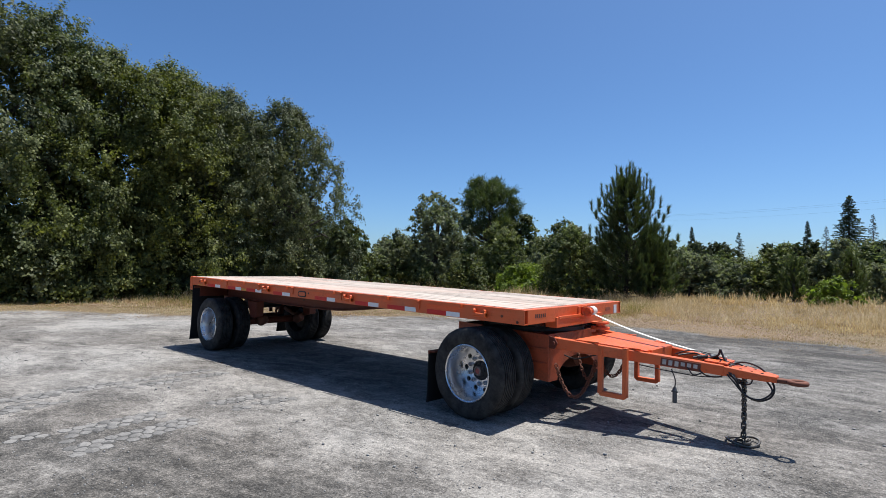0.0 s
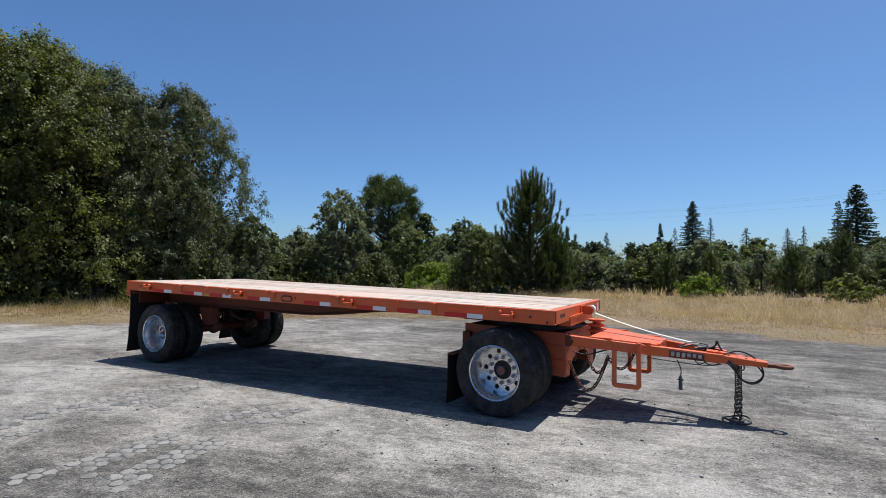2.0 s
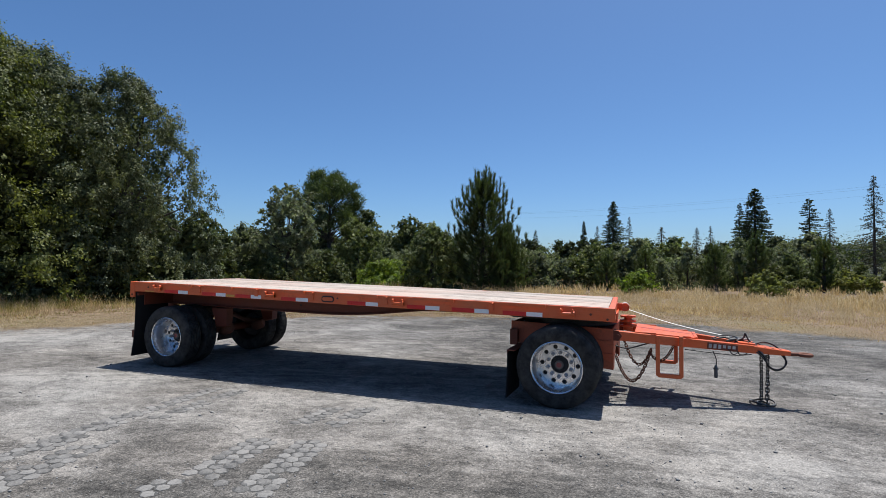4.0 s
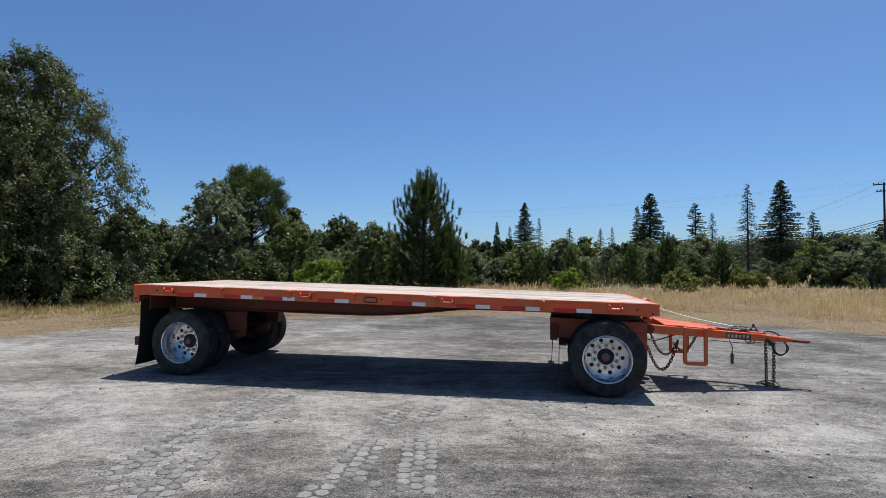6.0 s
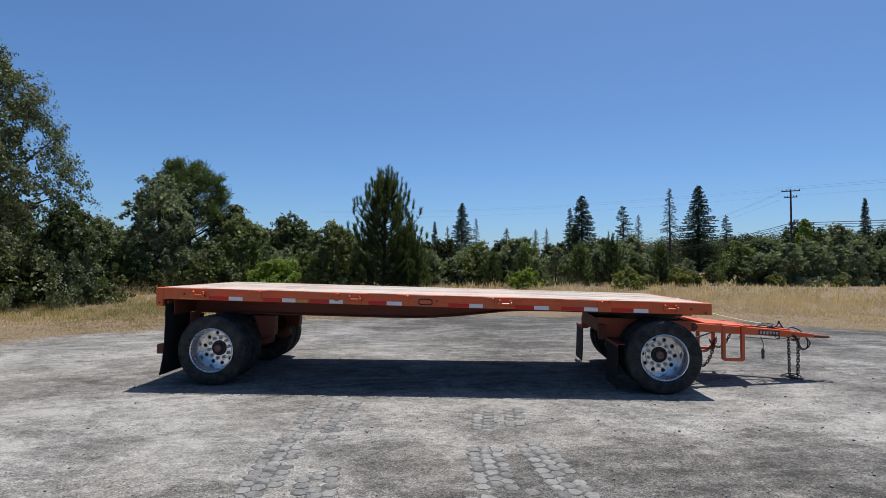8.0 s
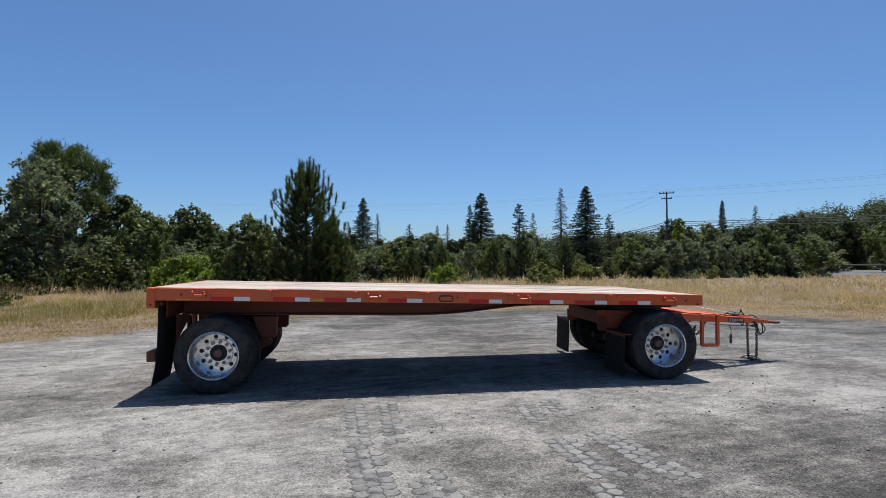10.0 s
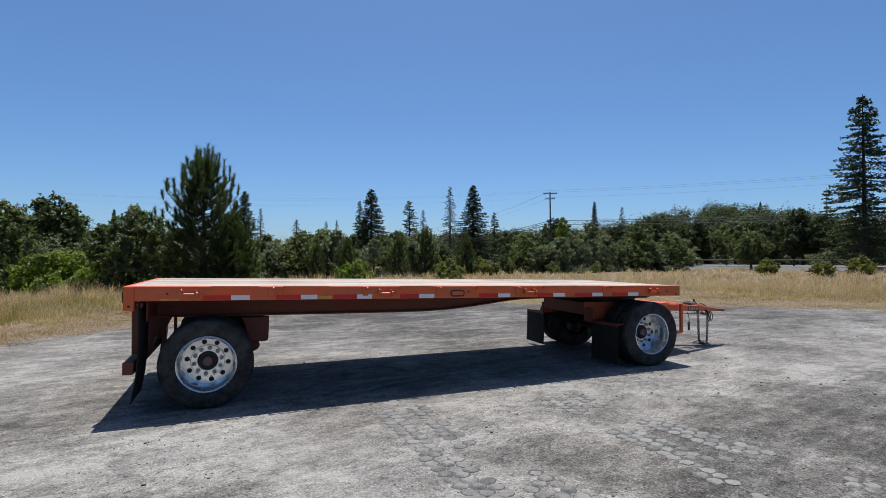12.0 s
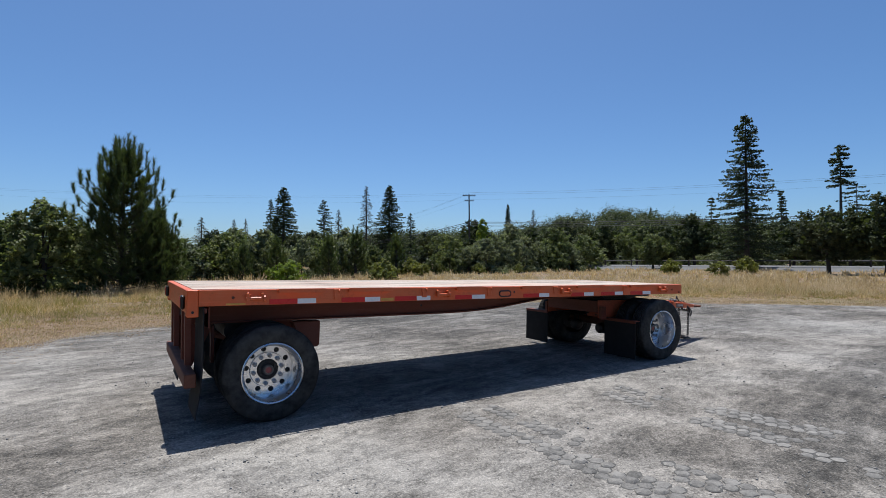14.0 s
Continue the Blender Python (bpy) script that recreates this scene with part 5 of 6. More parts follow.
# trees across the dry field
plant("slender_tree", broadleaf(31, 7.8, 3.1, 0.8, 150, 95, 0.135, GREY_LEAF, 0.12, 34, 0.55, (0.07, 0.15)), -23.5, 28.0, 0, "loose grey-green tree with open crown", "tree")
plant("slender_tree", broadleaf(32, 4.2, 2.7, 0.2, 120, 120, 0.15, GREY_LEAF, 0.12, 18, 0.45), -26.6, 27.4, 0, "grey-green bushy tree beside the oaks", "tree")
plant("round_pine", dome_pine(33, 11.0, 3.2, 3.6, 250, PINE_NEEDLE), -30.8, 44.7, 0, "dark round-headed pine on a bare stem", "tree")
plant("dark_tree", broadleaf(34, 7.8, 3.0, 0.3, 110, 110, 0.2, OAK_LEAF, 0.16, 12, 0.4), -26.9, 45.4, 0, "dark green bushy tree", "tree")
plant("green_tree", broadleaf(35, 5.0, 2.3, 0.1, 100, 130, 0.13, BUSH_LEAF, 0.1, 12, 0.35), -19.3, 29.6, 0, "mid-green rounded small tree", "tree")
plant("green_bush", broadleaf(36, 1.9, 2.4, 0.0, 80, 140, 0.13, BRIGHT_LEAF, 0.05, 8, 0.4), -16.2, 28.2, 0, "fresh bright green bush", "bush")
plant("dark_tree", broadleaf(37, 6.0, 3.4, 0.1, 120, 110, 0.19, OAK_LEAF, 0.14, 12, 0.35), -19.8, 40.0, 0, "dark rounded oak behind a green bush", "tree")
plant("pine_tree", pine_tree(41, 6.85, 2.75, 145, 0.26, PINE_NEEDLE, 1.0, 10, 0.021, 0.62), -10.15, 28.4, 0, "young dark green pine with upswept brushy limbs", "tree")
plant("oak_bush", broadleaf(42, 4.3, 2.2, 0.1, 110, 140, 0.125, BUSH_LEAF, 0.1, 14, 0.42), -12.9, 27.6, 0, "green bushy oak beside a pine", "tree")
plant("oak_bush", broadleaf(43, 3.6, 2.0, 0.0, 80, 120, 0.13, BUSH_LEAF, 0.08, 10, 0.4), -14.6, 30.0, 0, "green bushy oak in dry grass", "tree")
plant("pine_tree", pine_tree(44, 3.5, 1.6, 120, 0.22, PINE_NEEDLE, 0.8, 9, 0.022), -8.7, 28.3, 0, "small pine beside a larger one", "tree")

BUSH = [broadleaf(s, 4.4, 2.7, 0.0, 80, 60, 0.18, m, 0.1, 8, 0.45) for s, m in ((51, BUSH_LEAF), (52, GREY_LEAF), (53, GREY_LEAF), (54, BUSH_LEAF))]
FRESH = [broadleaf(s, 1.6, 1.5, 0.0, 30, 110, 0.13, m, 0.04, 6, 0.5) for s, m in ((55, BRIGHT_LEAF), (56, OLIVE_LEAF), (58, OLIVE_LEAF))]
SAPLING = pine_tree(57, 3.4, 1.3, 34, 0.26, PINE_NEEDLE, 1.0, 6, 0.03)
FAR_BUSH = [broadleaf(s, 7.0, 4.2, 0.0, 60, 44, 0.42, m, 0.16, 6, 0.45) for s, m in ((61, BUSH_LEAF), (62, HILL_LEAF), (63, GREY_LEAF), (64, HILL_GREY))]


def polar(az, d, eye=(-5.0, 0.0)):
    return eye[0] + d * math.sin(radians(az)), eye[1] + d * math.cos(radians(az))


def hedge_line(az):
    """How far off the thicket's front stands."""
    knots = [(-65, 40), (-45, 40), (-30, 40), (-16, 36), (-6, 33.5), (8, 39), (22, 46), (34, 53), (44, 62), (46, 88), (80, 92)]
    return float(np.interp(az, [k[0] for k in knots], [k[1] for k in knots]))


def in_gap(x, y):
    """Whether something here would hide the feet of the two tallest far conifers."""
    return 19.5 < math.degrees(math.atan2(x + 6.0, y + 1.5)) < 27.5


FRONT = [broadleaf(s, 3.0, 1.9, 0.0, 70, 84, 0.12, m, 0.06, 6, 0.45) for s, m in ((65, BUSH_LEAF), (66, GREY_LEAF), (67, GREY_LEAF), (68, GREY_LEAF))]
rnd = random.Random(8)
az = -44.0
while az < 45:               # thicket that closes the field
    d = hedge_line(az) + rnd.uniform(0.5, 3.0)
    x, y = polar(az, d)
    plant("thicket_bush", FRONT[rnd.randrange(4)], x, y, 0, "dense green bush at the edge of the dry grass", "bush", "thicket at the field's edge", rnd.uniform(0.75, 1.25) * max(0.95, d / 44) * (0.5 if in_gap(x, y) else 1), rnd.uniform(0, 360), rnd.uniform(0.8, 1.15))
    az += rnd.uniform(1.5, 2.4)
rnd = random.Random(5)
for i in range(46):          # hedge of bushes behind the grass
    az = -60 + 138 * i / 45 + rnd.uniform(-1, 1)
    d = hedge_line(az) + 5 + rnd.uniform(0, 11)
    x, y = polar(az, d)
    if in_gap(x, y):
        continue
    plant("bush", BUSH[rnd.randrange(4)], x, y, 0, "grey-green bush at the far side of the field", "bush", "bushes behind the field", (0.55 + 0.6 * rnd.random() + (0.25 if az < -14 else 0)) * min(1.7, d / 52), rnd.uniform(0, 360), rnd.uniform(0.8, 1.1))
for i, (az, d, s) in enumerate([(6.4, 32.6, 0.95), (17.6, 34.3, 0.95), (5.6, 38.0, 0.7), (19.5, 43.0, 0.6), (22.4, 44.5, 1.05), (24.0, 45.5, 0.7), (31, 50, 0.7), (-36, 33, 1.0), (52.5, 52, 0.95), (57, 47, 0.8), (60, 58, 1.1), (36, 53, 0.6)]):
    x, y = polar(az, d)
    plant("fresh_bush", FRESH[1 + i % 2 if az > 19 else i % 2], x, y, 0, "low yellow-green bush in dry grass", "bush", "low fresh bushes", s, 77 * i)
for i, (az, d, s) in enumerate([(6.3, 37.5, 0.8), (12.5, 40.5, 0.9), (15.8, 42.5, 1.1), (2.6, 36, 0.7), (20.8, 45, 1.0)]):
    x, y = polar(az, d)
    plant("pine_sapling", SAPLING, x, y, 0, "pine sapling among bushes", "tree", "pine saplings", s, 50 * i)
for i in range(50):          # taller trees behind the hedge
    az = -62 + 140 * i / 49 + rnd.uniform(-0.8, 0.8)
    d = 72 + rnd.uniform(0, 60) + max(0, az - 20) * 0.8
    x, y = polar(az, d)
    el = 2.4 + 0.8 * rnd.random() + (0.55 if -18 < az < 24 else 0) + (1.2 if az < -18 else 0)
    h = (1.6 + d * math.tan(radians(el))) * (0.4 if in_gap(x, y) else 1)
    plant("far_tree", FAR_BUSH[rnd.randrange(4)], x, y, 0, "dark green broadleaf tree in the distance", "tree", "trees behind the field", h / 7.0, rnd.uniform(0, 360), rnd.uniform(0.9, 1.05))

FIRS = [conifer(71, 22, 5.4, 0.02, 420, FIR_NEEDLE, 4.4, 0.32, 0.85, 0.31, 1),
        conifer(72, 22, 5.0, 0.04, 170, FIR_NEEDLE, 4.4, 0.26, 0.75, 0.33, 3),
        conifer(73, 22, 4.8, 0.04, 260, GREY_NEEDLE, 1.5, 0.42, 0.8, 0.28, 2),
        conifer(74, 22, 4.2, 0.02, 400, FIR_NEEDLE, 4.0, 0.24, 0.82, 0.30, 1)]
for kind, az, el, d, wide, eye in ((0, 13.2, 7.6, 165, 1.5, 9.5), (1, 11.9, 6.3, 168, 0.8, 9.5), (1, 17.4, 6.4, 165, 1.35, 9.5), (2, 18.9, 5.4, 160, 0.9, 9.5), (2, 21.9, 8.0, 160, 0.95, 9.5), (0, 24.5, 8.1, 168, 1.45, 9.5),
                             (1, 26.9, 5.1, 175, 1.1, 9.5), (3, 37.5, 6.0, 145, 0.75, 9.5), (2, 40.3, 5.4, 145, 0.9, 9.5), (0, -1.0, 7.0, 190, 1.25, 5.0), (2, 0.6, 5.3, 190, 0.8, 5.0), (3, -4.0, 4.9, 200, 0.8, 5.0),
                             (2, -2.6, 4.4, 190, 0.9, 5.0), (2, 3.8, 4.2, 150, 1.6, 5.0), (2, 7.0, 4.1, 160, 1.1, 5.0), (2, 8.2, 4.2, 165, 0.9, 5.0), (3, -13.0, 4.6, 140, 0.8, 5.0), (3, 11.2, 4.5, 170, 1.2, 5.0), (1, -9.0, 4.0, 150, 0.9, 5.0)):
    ex, ey = (-6.65, -1.57) if eye == 9.5 else (-3.0, -1.37)
    x, y = polar(az, d, (ex, ey))
    h = 1.6 + d * math.tan(radians(el))
    s = h / 22
    label = "thin grey half-bare conifer in the distance" if kind == 2 else "tall dark conifer standing over distant trees"
    root = plant("conifer", FIRS[kind], x, y, 0, label, "tree", "distant conifers", s * wide, 40 * az, 1 / wide)

# redwoods by the road
plant("redwood", conifer(81, 19.6, 4.2, 0.10, 260, FIR_NEEDLE, 5.5, 0.26, 0.66, 0.25), *polar(62.3, 74, (-10.03, -0.05)), 0, "tall redwood with layered open branches", "tree")
plant("bare_conifer", conifer(82, 21.0, 1.9, 0.66, 70, FIR_NEEDLE, 2.2, 0.25, 0.35, 0.34), *polar(69.5, 110, (-10.03, -0.05)), 0, "conifer with bare lower trunk and tufted top", "tree")
plant("bare_conifer", conifer(83, 14.2, 5.0, 0.45, 55, FIR_NEEDLE, 2.2, 0.22, 0.45, 0.36), *polar(70.6, 112, (-10.03, -0.05)), 0, "thin spreading grey conifer", "tree")
plant("redwood", conifer(84, 14.8, 2.4, 0.05, 150, FIR_NEEDLE, 0.9, 0.22, 0.8, 0.5), *polar(65.1, 118, (-10.03, -0.05)), 0, "slim dark redwood behind the road", "tree")
plant("redwood", conifer(85, 14.8, 2.6, 0.2, 80, FIR_NEEDLE, 0.7, 0.25, 0.7, 0.5), *polar(59.3, 122, (-10.03, -0.05)), 0, "thin dark conifer behind the road", "tree")
plant("light_tree", broadleaf(86, 8.4, 1.9, 0.4, 60, 90, 0.22, BRIGHT_LEAF, 0.14, 12, 0.45), 38.4, 66.3, 0, "light green narrow tree before a power pole", "tree")


# ---- wooded hill ----
def hill_height(x, y):
    d, az = math.hypot(x + 8, y), math.degrees(math.atan2(x + 8, y))
    ridge = math.exp(-((d - 430) / 150) ** 2)
    prof = 22 * math.exp(-((az - 50) / 9.0) ** 2) + 13 * math.exp(-((az - 68) / 14) ** 2) + 8 * math.exp(-((az - 33) / 13) ** 2) + 9 * math.exp(-((az + 20) / 60) ** 2)
    return ridge * (prof + 3.0 * noise.noise((x * 0.012, y * 0.012, 0)))


hx = np.linspace(-560, 720, 90)
hy = np.linspace(120, 720, 46)
hy = np.concatenate([np.linspace(-140, 110, 18), hy])
hv = np.array([(x, y, hill_height(x, y) - 0.6) for x in hx for y in hy])
hi_ = np.arange(len(hv)).reshape(len(hx), len(hy))
hf = np.stack([hi_[:-1, :-1], hi_[1:, :-1], hi_[1:, 1:], hi_[:-1, 1:]], -1).reshape(-1, 4)
tagged(new("hill", array_mesh("hill", hv, hf, [plain("hill_soil", (0.03, 0.036, 0.016), 0.4, 0.95, 0, 0.3, 0)])), "low wooded hill behind the trees", "hill", kind="structure")


def woods(seed, n, leafmats, az0, az1, d0, d1, r0, r1, quads, size):
    rng = np.random.default_rng(seed)
    P, M, N = [], [], []
    for k in range(n):
        az, d = rng.uniform(az0, az1), math.sqrt(rng.uniform(d0 * d0, d1 * d1))
        x, y = polar(az, d, (-8, 0))
        r = rng.uniform(r0, r1)
        if d < 200 and in_gap(x, y):
            r *= 0.3
        o = unit(rng, quads) * rng.uniform(0.78, 1.0, (quads, 1))
        o[:, 2] = np.abs(o[:, 2]) * rng.uniform(0.9, 1.5)
        lump = 1 + 0.25 * np.sin(o[:, 0] * 5 + k) * np.cos(o[:, 1] * 4)
        P.append(np.array([x, y, hill_height(x, y) + r * 0.35]) + o * lump[:, None] * r)
        M.append(np.full(quads, k % len(leafmats)))
        N.append(o + 0.5 * unit(rng, quads))
    v, f = leaf_quads(np.concatenate(P), size, rng, 1.0, np.concatenate(N), 0.48)
    return array_mesh("woods", v, f, leafmats, np.concatenate(M))


tagged(new("hill_woods", woods(91, 1000, [HILL_LEAF, HILL_GREY, HILL_LEAF, HILL_GREY], 12, 82, 260, 470, 3.8, 8.6, 210, 1.0)), "dark oak woods covering the hill", "woods", kind="stuff")
tagged(new("valley_woods", woods(92, 520, [HILL_LEAF, BUSH_LEAF, HILL_GREY], -75, 84, 150, 265, 2.6, 6.0, 150, 0.68)), "mixed woods in the valley", "woods", kind="stuff")
tagged(new("back_woods", woods(93, 160, [OAK_LEAF, BUSH_LEAF], 86, 284, 70, 120, 4.5, 7.0, 70, 1.5)), "trees around the far side of the yard", "woods", kind="stuff")


x, y = polar(53.6, 430, (-8, 0))
plant("lone_conifer", FIRS[3], x, y, hill_height(x, y) + 2, "lone dark conifer on the hill top", "tree", "", 0.62, 10, 1.0)


# ---- dry grass ----
def grass_mesh(seed, n, az0, az1, e0, e1, h0, h1, width, material, heads=0.3, power=1.6, bend=0.42):
    """Blades beyond the yard's edge, e0 to e1 metres outside it."""
    rng = np.random.default_rng(seed)
    az = rng.uniform(az0, az1, n)
    e = e0 + (e1 - e0) * rng.uniform(0, 1, n) ** power
    base = np.zeros((n, 3))
    tab = np.radians(np.linspace(-180, 180, 361))
    edge = np.array([-lot_edge(LOT[0] + 0.001 * math.sin(a), LOT[1] + 0.001 * math.cos(a)) for a in tab])
    r = np.interp(np.radians(az), tab, edge) + e
    base[:, 0], base[:, 1] = LOT[0] + r * np.sin(np.radians(az)), LOT[1] + r * np.cos(np.radians(az))
    # tufts: draw blades together
    k = max(1, n // 16)
    tuft = rng.integers(0, k, n)
    base[:, :2] = base[tuft, :2] + rng.normal(size=(n, 2)) * 0.10
    grow = np.clip((e[tuft] - max(e0, 1.9)) / 4.5 + 0.07, 0.10, 1.0) ** 1.15
    patch = 0.74 + 0.3 * np.sin(base[:, 0] * 0.31 + 2.0) * np.sin(base[:, 1] * 0.43 + base[:, 0] * 0.1) + 0.4 * np.sin(base[:, 0] * 0.9 + 1.3 * np.sin(base[:, 1] * 0.7)) * np.cos(base[:, 1] * 0.6)
    h = (h0 + (h1 - h0) * rng.uniform(0, 1, n)) * grow * patch * rng.uniform(0.45, 1.25, k)[tuft]
    lean = rng.normal(size=(n, 2)) * bend * h[:, None]
    a = rng.uniform(0, np.pi, n)
    side = np.stack([np.cos(a), np.sin(a), np.zeros(n)], 1) * (width * rng.uniform(0.6, 1.3, n))[:, None]
    tip = base + np.concatenate([lean, h[:, None]], 1)
    v = np.stack([base - side * 0.5, base + side * 0.5, tip], 1).reshape(-1, 3)
    m = rng.uniform(0, 1, n) < heads
    t, s = tip[m], side[m]
    hv_ = np.stack([t - s * 0.9 - np.array([0, 0, width * 4]), t + s * 0.9 - np.array([0, 0, width * 3]), t + np.array([0, 0, width * 2.5])], 1).reshape(-1, 3)
    v = np.concatenate([v, hv_])
    return array_mesh("grass", v, np.arange(len(v)).reshape(-1, 3), [material])


tagged(new("dry_grass", grass_mesh(101, 150000, -30, 92, 0.0, 16, 0.16, 0.52, 0.010, STRAW, 0.25, 1.25)), "tall straw-coloured dry grass beside the gravel", "grass", kind="stuff")
tagged(new("dry_grass", grass_mesh(102, 90000, -30, 92, 9, 70, 0.26, 0.50, 0.04, STRAW, 0.2, 1.2)), "straw-coloured dry grass across the field", "grass", kind="stuff")
tagged(new("dry_grass", grass_mesh(103, 60000, -112, -26, 0.0, 14, 0.14, 0.42, 0.011, STRAW, 0.2, 1.2)), "short dry grass under the oaks", "grass", kind="stuff")
tagged(new("green_grass", grass_mesh(104, 32000, -112, -8, 0.3, 12, 0.20, 0.42, 0.014, GREEN_GRASS, 0.0, 0.9)), "patchy green grass among straw", "grass", kind="stuff")
tagged(new("green_grass", grass_mesh(108, 17000, -44, -6, 0.8, 9, 0.22, 0.46, 0.012, GREEN_GRASS, 0.0, 0.9)), "yellow-green grass before the bushes", "grass", kind="stuff")
tagged(new("straw_litter", grass_mesh(107, 90000, -112, 92, -1.8, 6, 0.05, 0.18, 0.013, LITTER, 0.0, 0.8, 2.2)), "flattened brown straw litter at the gravel edge", "grass", kind="stuff")
tagged(new("straw_litter", grass_mesh(109, 34000, -75, 0, -0.9, 2.6, 0.10, 0.26, 0.013, LITTER, 0.0, 0.9, 1.6)), "brown trampled straw along the gravel edge", "grass", kind="stuff")
tagged(new("seed_stalks", grass_mesh(106, 17000, -60, 92, 3.0, 18, 0.40, 0.74, 0.010, STRAW, 0.95, 0.8)), "tall dry grass stalks with pale seed heads", "grass", kind="stuff")
tagged(new("green_grass", grass_mesh(105, 13000, 38, 88, 0.6, 9, 0.20, 0.42, 0.014, GREEN_GRASS, 0.0, 1.0)), "green grass at the field's edge", "grass", kind="stuff")


# ---- power line ----
def power_pole(x, y, h, turn):
    root = tagged(new("power_pole"), "dark wooden power pole with two crossarms", "utility pole")
    root.matrix_world = pose(x, y, 0, 0, 2.0, turn)
    bm = bmesh.new()
    tube(bm, [(0, 0, -0.2), (0.06, 0, h * 0.5), (0.14, 0, h)], [0.17, 0.14, 0.11], 10)
    part("pole", bm, POLE_WOOD, root, smooth=50)
    for z, half in ((h - 0.25, 1.2), (h - 1.2, 0.85)):
        bm = bmesh.new()
        box(bm, 0.0, 0.12, -half, half, z - 0.07, z + 0.07, 0.01)
        arm = part("crossarm", bm, POLE_WOOD, root)
        for y0 in (-half + 0.1, -half * 0.45, half * 0.45, half - 0.1):
            bm = bmesh.new()
            tube(bm, [(0.06, y0, z + 0.07), (0.06, y0, z + 0.14), (0.06, y0, z + 0.26)], [0.03, 0.06, 0.04], 8)
            part("insulator", bm, STEEL_DARK, arm)
    bm = bmesh.new()
    box(bm, -0.1, 0.25, -0.35, 0.35, h * 0.60, h * 0.60 + 0.12, 0.01)
    part("cable_bracket", bm, STEEL_DARK, root)


power_pole(44.3, 78.5, 13.6, 62)


def cable(a, b, sag, r):
    a, b = Vector(a), Vector(b)
    bm = bmesh.new()
    tube(bm, [a.lerp(b, k / 24) - Vector((0, 0, sag * 4 * (k / 24) * (1 - k / 24))) for k in range(25)], r, 5)
    me = finish(bm, "cable")
    me.materials.append(WIRE)
    tagged(new("power_cable", me), "dark overhead power cable", "cable", "overhead cables")


RIGHT = Vector((96, 4, 0))
P0 = Vector((44.3, 78.5, 0))
for dz, off, r in ((13.7, -1.2, 0.010), (13.7, 1.2, 0.010), (12.7, 0.8, 0.008)):
    o = Vector((0.5 * off, off, 0))
    cable(P0 + o + Vector((0, 0, dz)), RIGHT + o + Vector((0, 0, dz + 0.4)), 1.1, r)
    cable(P0 + o + Vector((0, 0, dz)), Vector((62, 190, dz - 0.3)) + o, 1.6, r)
    cable(P0 + o + Vector((0, 0, dz)), Vector((-40, 119, dz + 0.5)) + o, 1.3, r * 0.6)
for dz, r in ((8.4, 0.05), (8.1, 0.035), (7.7, 0.045)):
    cable(P0 + Vector((0, 0, dz)), RIGHT + Vector((0, 0, dz + 0.4)), 1.0, r)
    cable(P0 + Vector((0, 0, dz)), Vector((62, 190, dz - 0.5)), 1.2, r)

# ---- road with guard rail beyond the field ----
road_root = tagged(new("road"), "pale asphalt road on a low bank behind the field", "road", kind="structure")
RA, RB = Vector((43, 82, 0)), Vector((81, -12, 0))
way = (RB - RA).normalized()
acr = Vector((-way.y, way.x, 0))
bm = bmesh.new()
prof = [(-6, -0.1), (-4.2, 0.42), (-4.0, 0.46), (1.2, 0.60), (1.4, 0.56), (6, -0.1)]
ends = []
for P in (RA, RB):
    ends.append([bm.verts.new(P + acr * o + Vector((0, 0, z))) for o, z in prof])
for i in range(5):
    bm.faces.new((ends[0][i], ends[1][i], ends[1][i + 1], ends[0][i + 1]))
part("roadway", bm, ASPHALT, road_root)
rail_root = tagged(new("guard_rail"), "dull weathered guard rail along the road", "guard rail", kind="structure")
length = (RB - RA).length
bm = bmesh.new()
a0, b0 = RA + acr * -3.9, RB + acr * -3.9
tube(bm, [a0 + Vector((0, 0, 1.26)), b0 + Vector((0, 0, 1.26))], 0.10, 6)
part("rail_beam", bm, RAIL_STEEL, rail_root)
for k in range(int(length / 3.8)):
    bm = bmesh.new()
    p = a0 + way * (k * 3.8) - acr * 0.1
    box(bm, p.x - 0.08, p.x + 0.08, p.y - 0.08, p.y + 0.08, 0.55, 1.33, 0.01)
    part("post", bm, POLE_WOOD, rail_root)

# oaks that line the road
ROAD_OAK = [broadleaf(s, 8.4, 4.4, 1.5, 95, 90, 0.30, m, 0.22, 16, 0.35) for s, m in ((121, HILL_LEAF), (122, BUSH_LEAF), (123, HILL_GREY))]
rnd = random.Random(14)
for k in range(17):
    p = RA + way * (-14 + 6.1 * k + rnd.uniform(-1.5, 1.5)) + acr * rnd.uniform(8, 17)
    plant("roadside_oak", ROAD_OAK[rnd.randrange(3)], p.x, p.y, 0, "dark spreading oak with a short trunk beside the road", "tree", "oaks along the road", rnd.uniform(0.8, 1.15), rnd.uniform(0, 360), rnd.uniform(0.85, 1.05))
for k, (az, d, scale) in enumerate(((53.9, 76, 0.6), (68.6, 62, 0.78), (72.5, 60, 0.85), (77.0, 58, 0.8))):
    x, y = polar(az, d, (-10.03, -0.05))
    plant("roadside_oak", ROAD_OAK[(k + 1) % 3], x, y, 0, "dark spreading oak with a short trunk beside the road", "tree", "oaks along the road", scale, 75 * k)

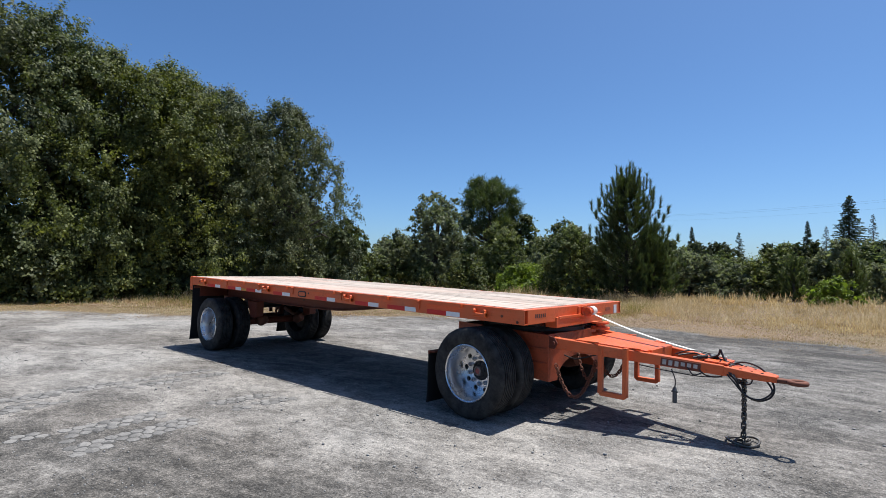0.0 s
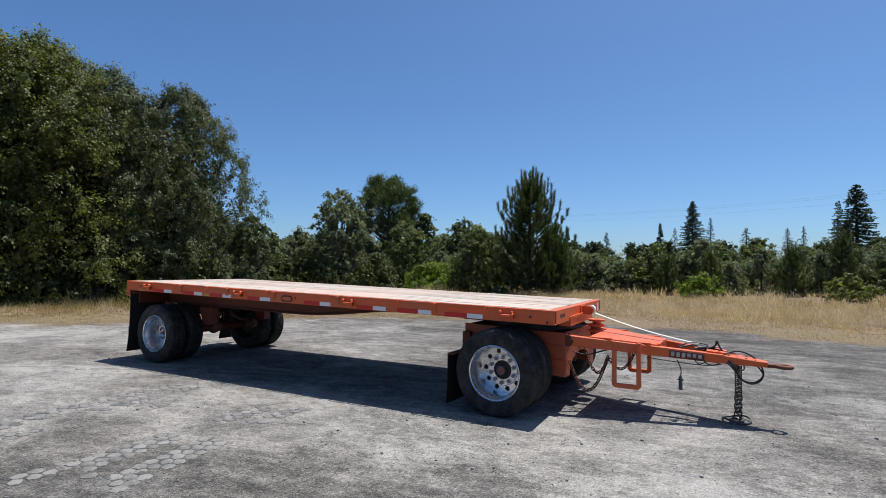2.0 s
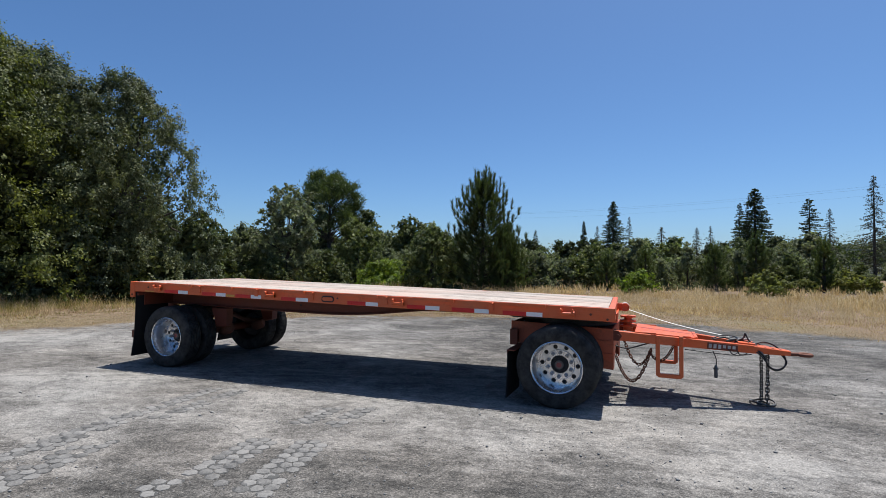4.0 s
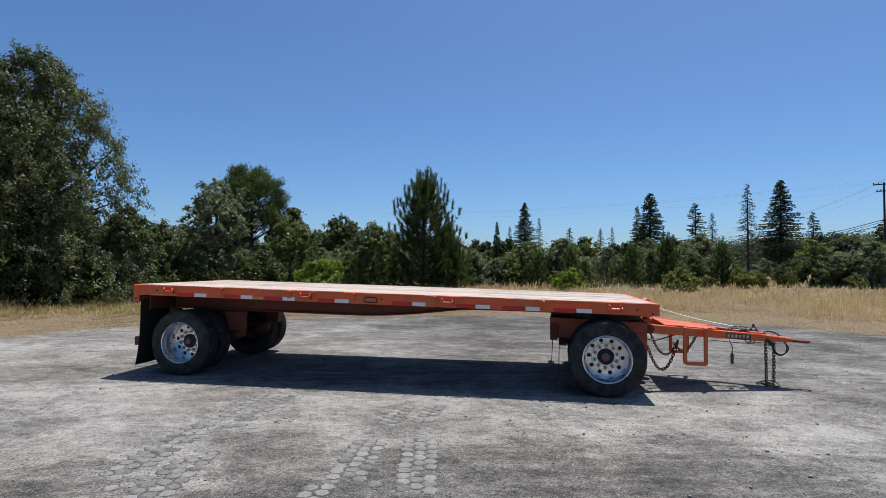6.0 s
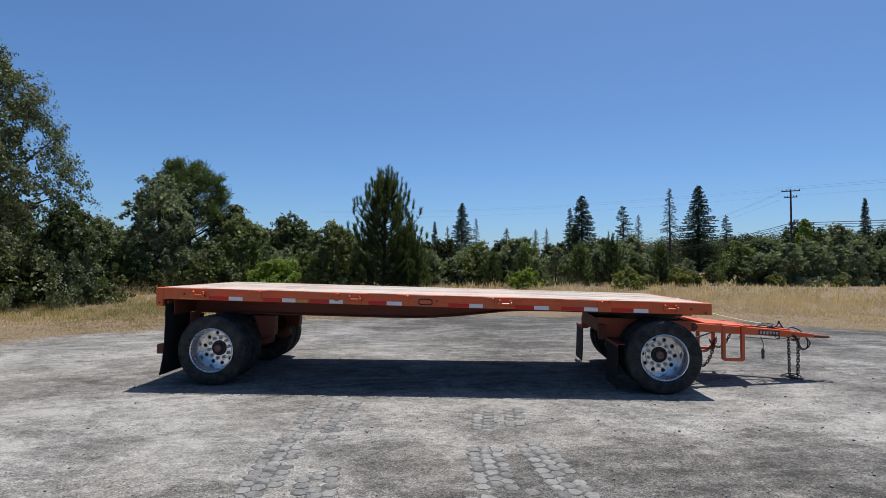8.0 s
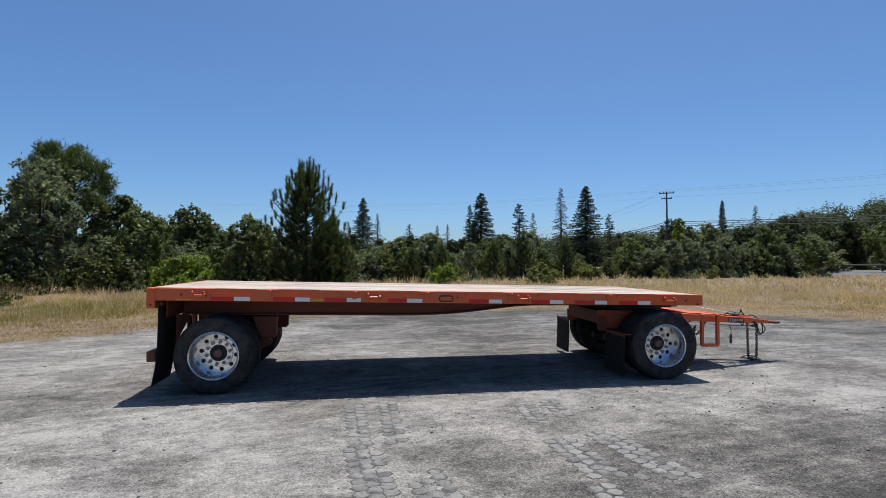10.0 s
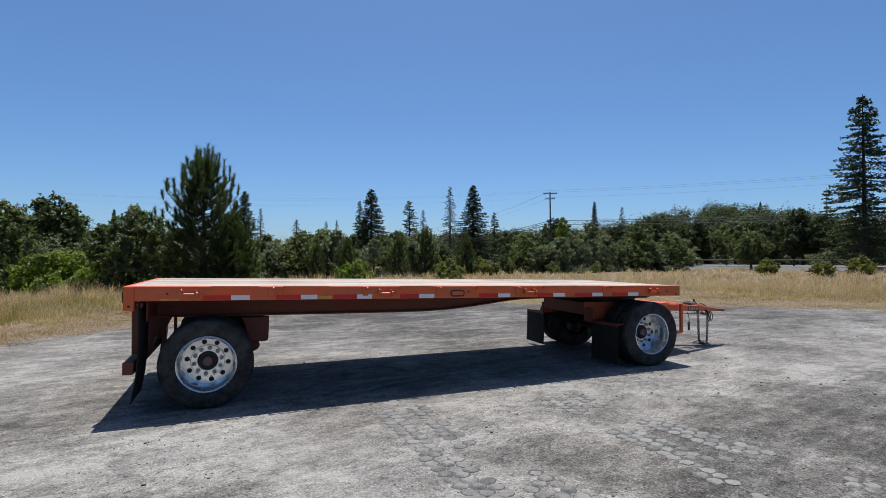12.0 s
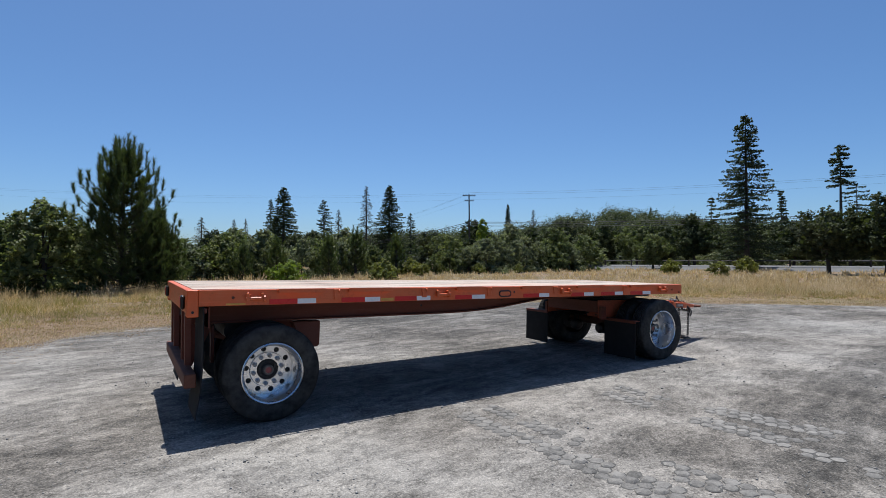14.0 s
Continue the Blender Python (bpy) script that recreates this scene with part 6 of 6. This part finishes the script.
# ---- loose gravel ----
rng = np.random.default_rng(7)
n = 26000
px = rng.uniform(-14, 6, n)
py = -0.6 + 13.0 * rng.uniform(0, 1, n) ** 1.3
keep = np.array([noise.noise((x * 0.7, y * 0.9, 3.0)) > -0.15 + 0.3 * rng.uniform(-1, 1) and lot_edge(x, y) < 0.5 for x, y in zip(px, py)])
px, py = px[keep], py[keep]
n = len(px)
s = rng.uniform(0.003, 0.009, n) * (1 + 1.2 * (rng.uniform(0, 1, n) > 0.97))
octa = np.array([(1, 0, 0), (0, 1, 0), (-1, 0, 0), (0, -1, 0), (0.1, 0.1, 0.75), (0, 0, -0.6)])
of = np.array([(0, 1, 4), (1, 2, 4), (2, 3, 4), (3, 0, 4), (1, 0, 5), (2, 1, 5), (3, 2, 5), (0, 3, 5)])
jit = 1 + 0.35 * rng.uniform(-1, 1, (n, 6, 1))
ang = rng.uniform(0, 6.283, n)
pts = octa[None] * jit * s[:, None, None]
rx = pts[:, :, 0] * np.cos(ang)[:, None] - pts[:, :, 1] * np.sin(ang)[:, None]
ry = pts[:, :, 0] * np.sin(ang)[:, None] + pts[:, :, 1] * np.cos(ang)[:, None]
pv = np.stack([rx + px[:, None], ry + py[:, None], pts[:, :, 2] + (s * 0.35)[:, None]], -1).reshape(-1, 3)
pf = (of[None] + 6 * np.arange(n)[:, None, None]).reshape(-1, 3)
tagged(new("loose_gravel", array_mesh("loose_gravel", pv, pf, [PEBBLE])), "scattered grey pebbles on the yard", "gravel", kind="stuff")

# ---- tyre tracks pressed in dried mud ----
def pad_mesh(k, outline, domed):
    """A low rounded pad of pressed mud with an uneven rim."""
    rn = random.Random(k)
    rim = []
    for (ax, ay), (bx, by) in zip(outline, outline[1:] + outline[:1]):
        rim += [(ax + rn.uniform(-0.007, 0.007), ay + rn.uniform(-0.006, 0.006)), ((ax + bx) / 2 + rn.uniform(-0.005, 0.005), (ay + by) / 2 + rn.uniform(-0.005, 0.005))]
    bm = bmesh.new()
    rings = []
    for s, z in ((1.0, -0.004), (0.94, 0.004), (0.62, 0.006 + domed)):
        rings.append([bm.verts.new((x * s, y * s, z + (rn.uniform(-0.003, 0.003) if z > 0 else 0))) for x, y in rim])
    n = len(rim)
    for a, c in zip(rings, rings[1:]):
        for i in range(n):
            bm.faces.new((a[i], a[(i + 1) % n], c[(i + 1) % n], c[i]))
    bm.faces.new(rings[-1])
    me = finish(bm, "clod", 35)
    me.materials.append(CLOD)
    return me


HEXA = [(-0.064, 0.004), (-0.030, 0.052), (0.030, 0.050), (0.064, -0.002), (0.031, -0.052), (-0.032, -0.050)]
PADS = [pad_mesh(k, HEXA, 0.003 + 0.004 * (k % 3)) for k in range(15)]
rn = random.Random(3)
# each track: prints of paired tyres; a strip is (x at its far end, x at its near end, far y, near y, columns of pads, how worn)
TRACKS = (((-7.11, -7.04, 4.34, 3.05, 2, 0.0), (-6.74, -6.72, 4.38, 3.0, 2, 0.0), (-7.04, -6.84, 3.05, 1.35, 3, 0.14), (-6.66, -6.40, 2.85, 1.45, 3, -0.08)),
          ((-5.22, -5.26, 4.18, 3.5, 2, 0.0), (-4.89, -4.93, 4.22, 3.4, 2, 0.05), (-5.27, -5.20, 3.0, 2.15, 3, -0.25), (-4.82, -4.64, 3.05, 2.05, 3, -0.2), (-5.32, -5.36, 2.0, 1.5, 2, -0.05), (-5.0, -4.92, 2.06, 1.5, 2, -0.1), (-4.6, -4.4, 1.75, 1.1, 2, 0.0)))
for strips in TRACKS:
    x0 = strips[0][0]
    track = tagged(new("tyre_track"), "worn tyre track with blocky tread prints in dried mud", "tyre track", "tyre tracks", "structure")
    track.matrix_world = pose(x0, 0, 0)
    shade_spots = []
    for xa, xb, ya, yb, cols, wear in strips:
        lean = (xb - xa) / (yb - ya)
        y = yb
        while y < ya:
            for c in range(cols):
                col = (c - (cols - 1) / 2) * 0.104
                yy = y + (0.054 if c % 2 else 0.0)
                x = xa + lean * (yy - ya) + col
                worn = noise.noise((x * 1.9, yy * 1.5, 7.0)) + 0.45 * noise.noise((x * 6, yy * 5, 2.0)) + rn.uniform(-0.12, 0.12)
                if worn < -0.12 + wear:
                    continue
                shade_spots.append((x - x0, yy, 0.068, 0.056))
                ob = new("clod", PADS[rn.randrange(15)])
                ob.parent = track
                ob.matrix_local = pose(x - x0 + rn.uniform(-0.006, 0.006), yy + rn.uniform(-0.006, 0.006), -0.003 * max(0, 0.35 - worn), rn.uniform(-2, 2), rn.uniform(-2, 2), rn.uniform(-6, 6)) @ Matrix.Diagonal((rn.uniform(0.97, 1.07), rn.uniform(0.96, 1.06), rn.uniform(0.5, 0.95), 1))
            y += 0.108
    # flat dark patches under the pads stand for the shade in their gaps
    bm = bmesh.new()
    for sx, sy, ra, rb in shade_spots:
        z = rn.uniform(0.0012, 0.0032)
        bm.faces.new([bm.verts.new((sx + ra * rn.uniform(0.82, 1.08) * math.cos(a), sy + rb * rn.uniform(0.82, 1.08) * math.sin(a), z)) for a in [math.pi * k / 5 for k in range(10)]])
    part("track_gap_shade", bm, TRACK_SHADE, track, "dark patches standing for shade in the gaps between the prints")
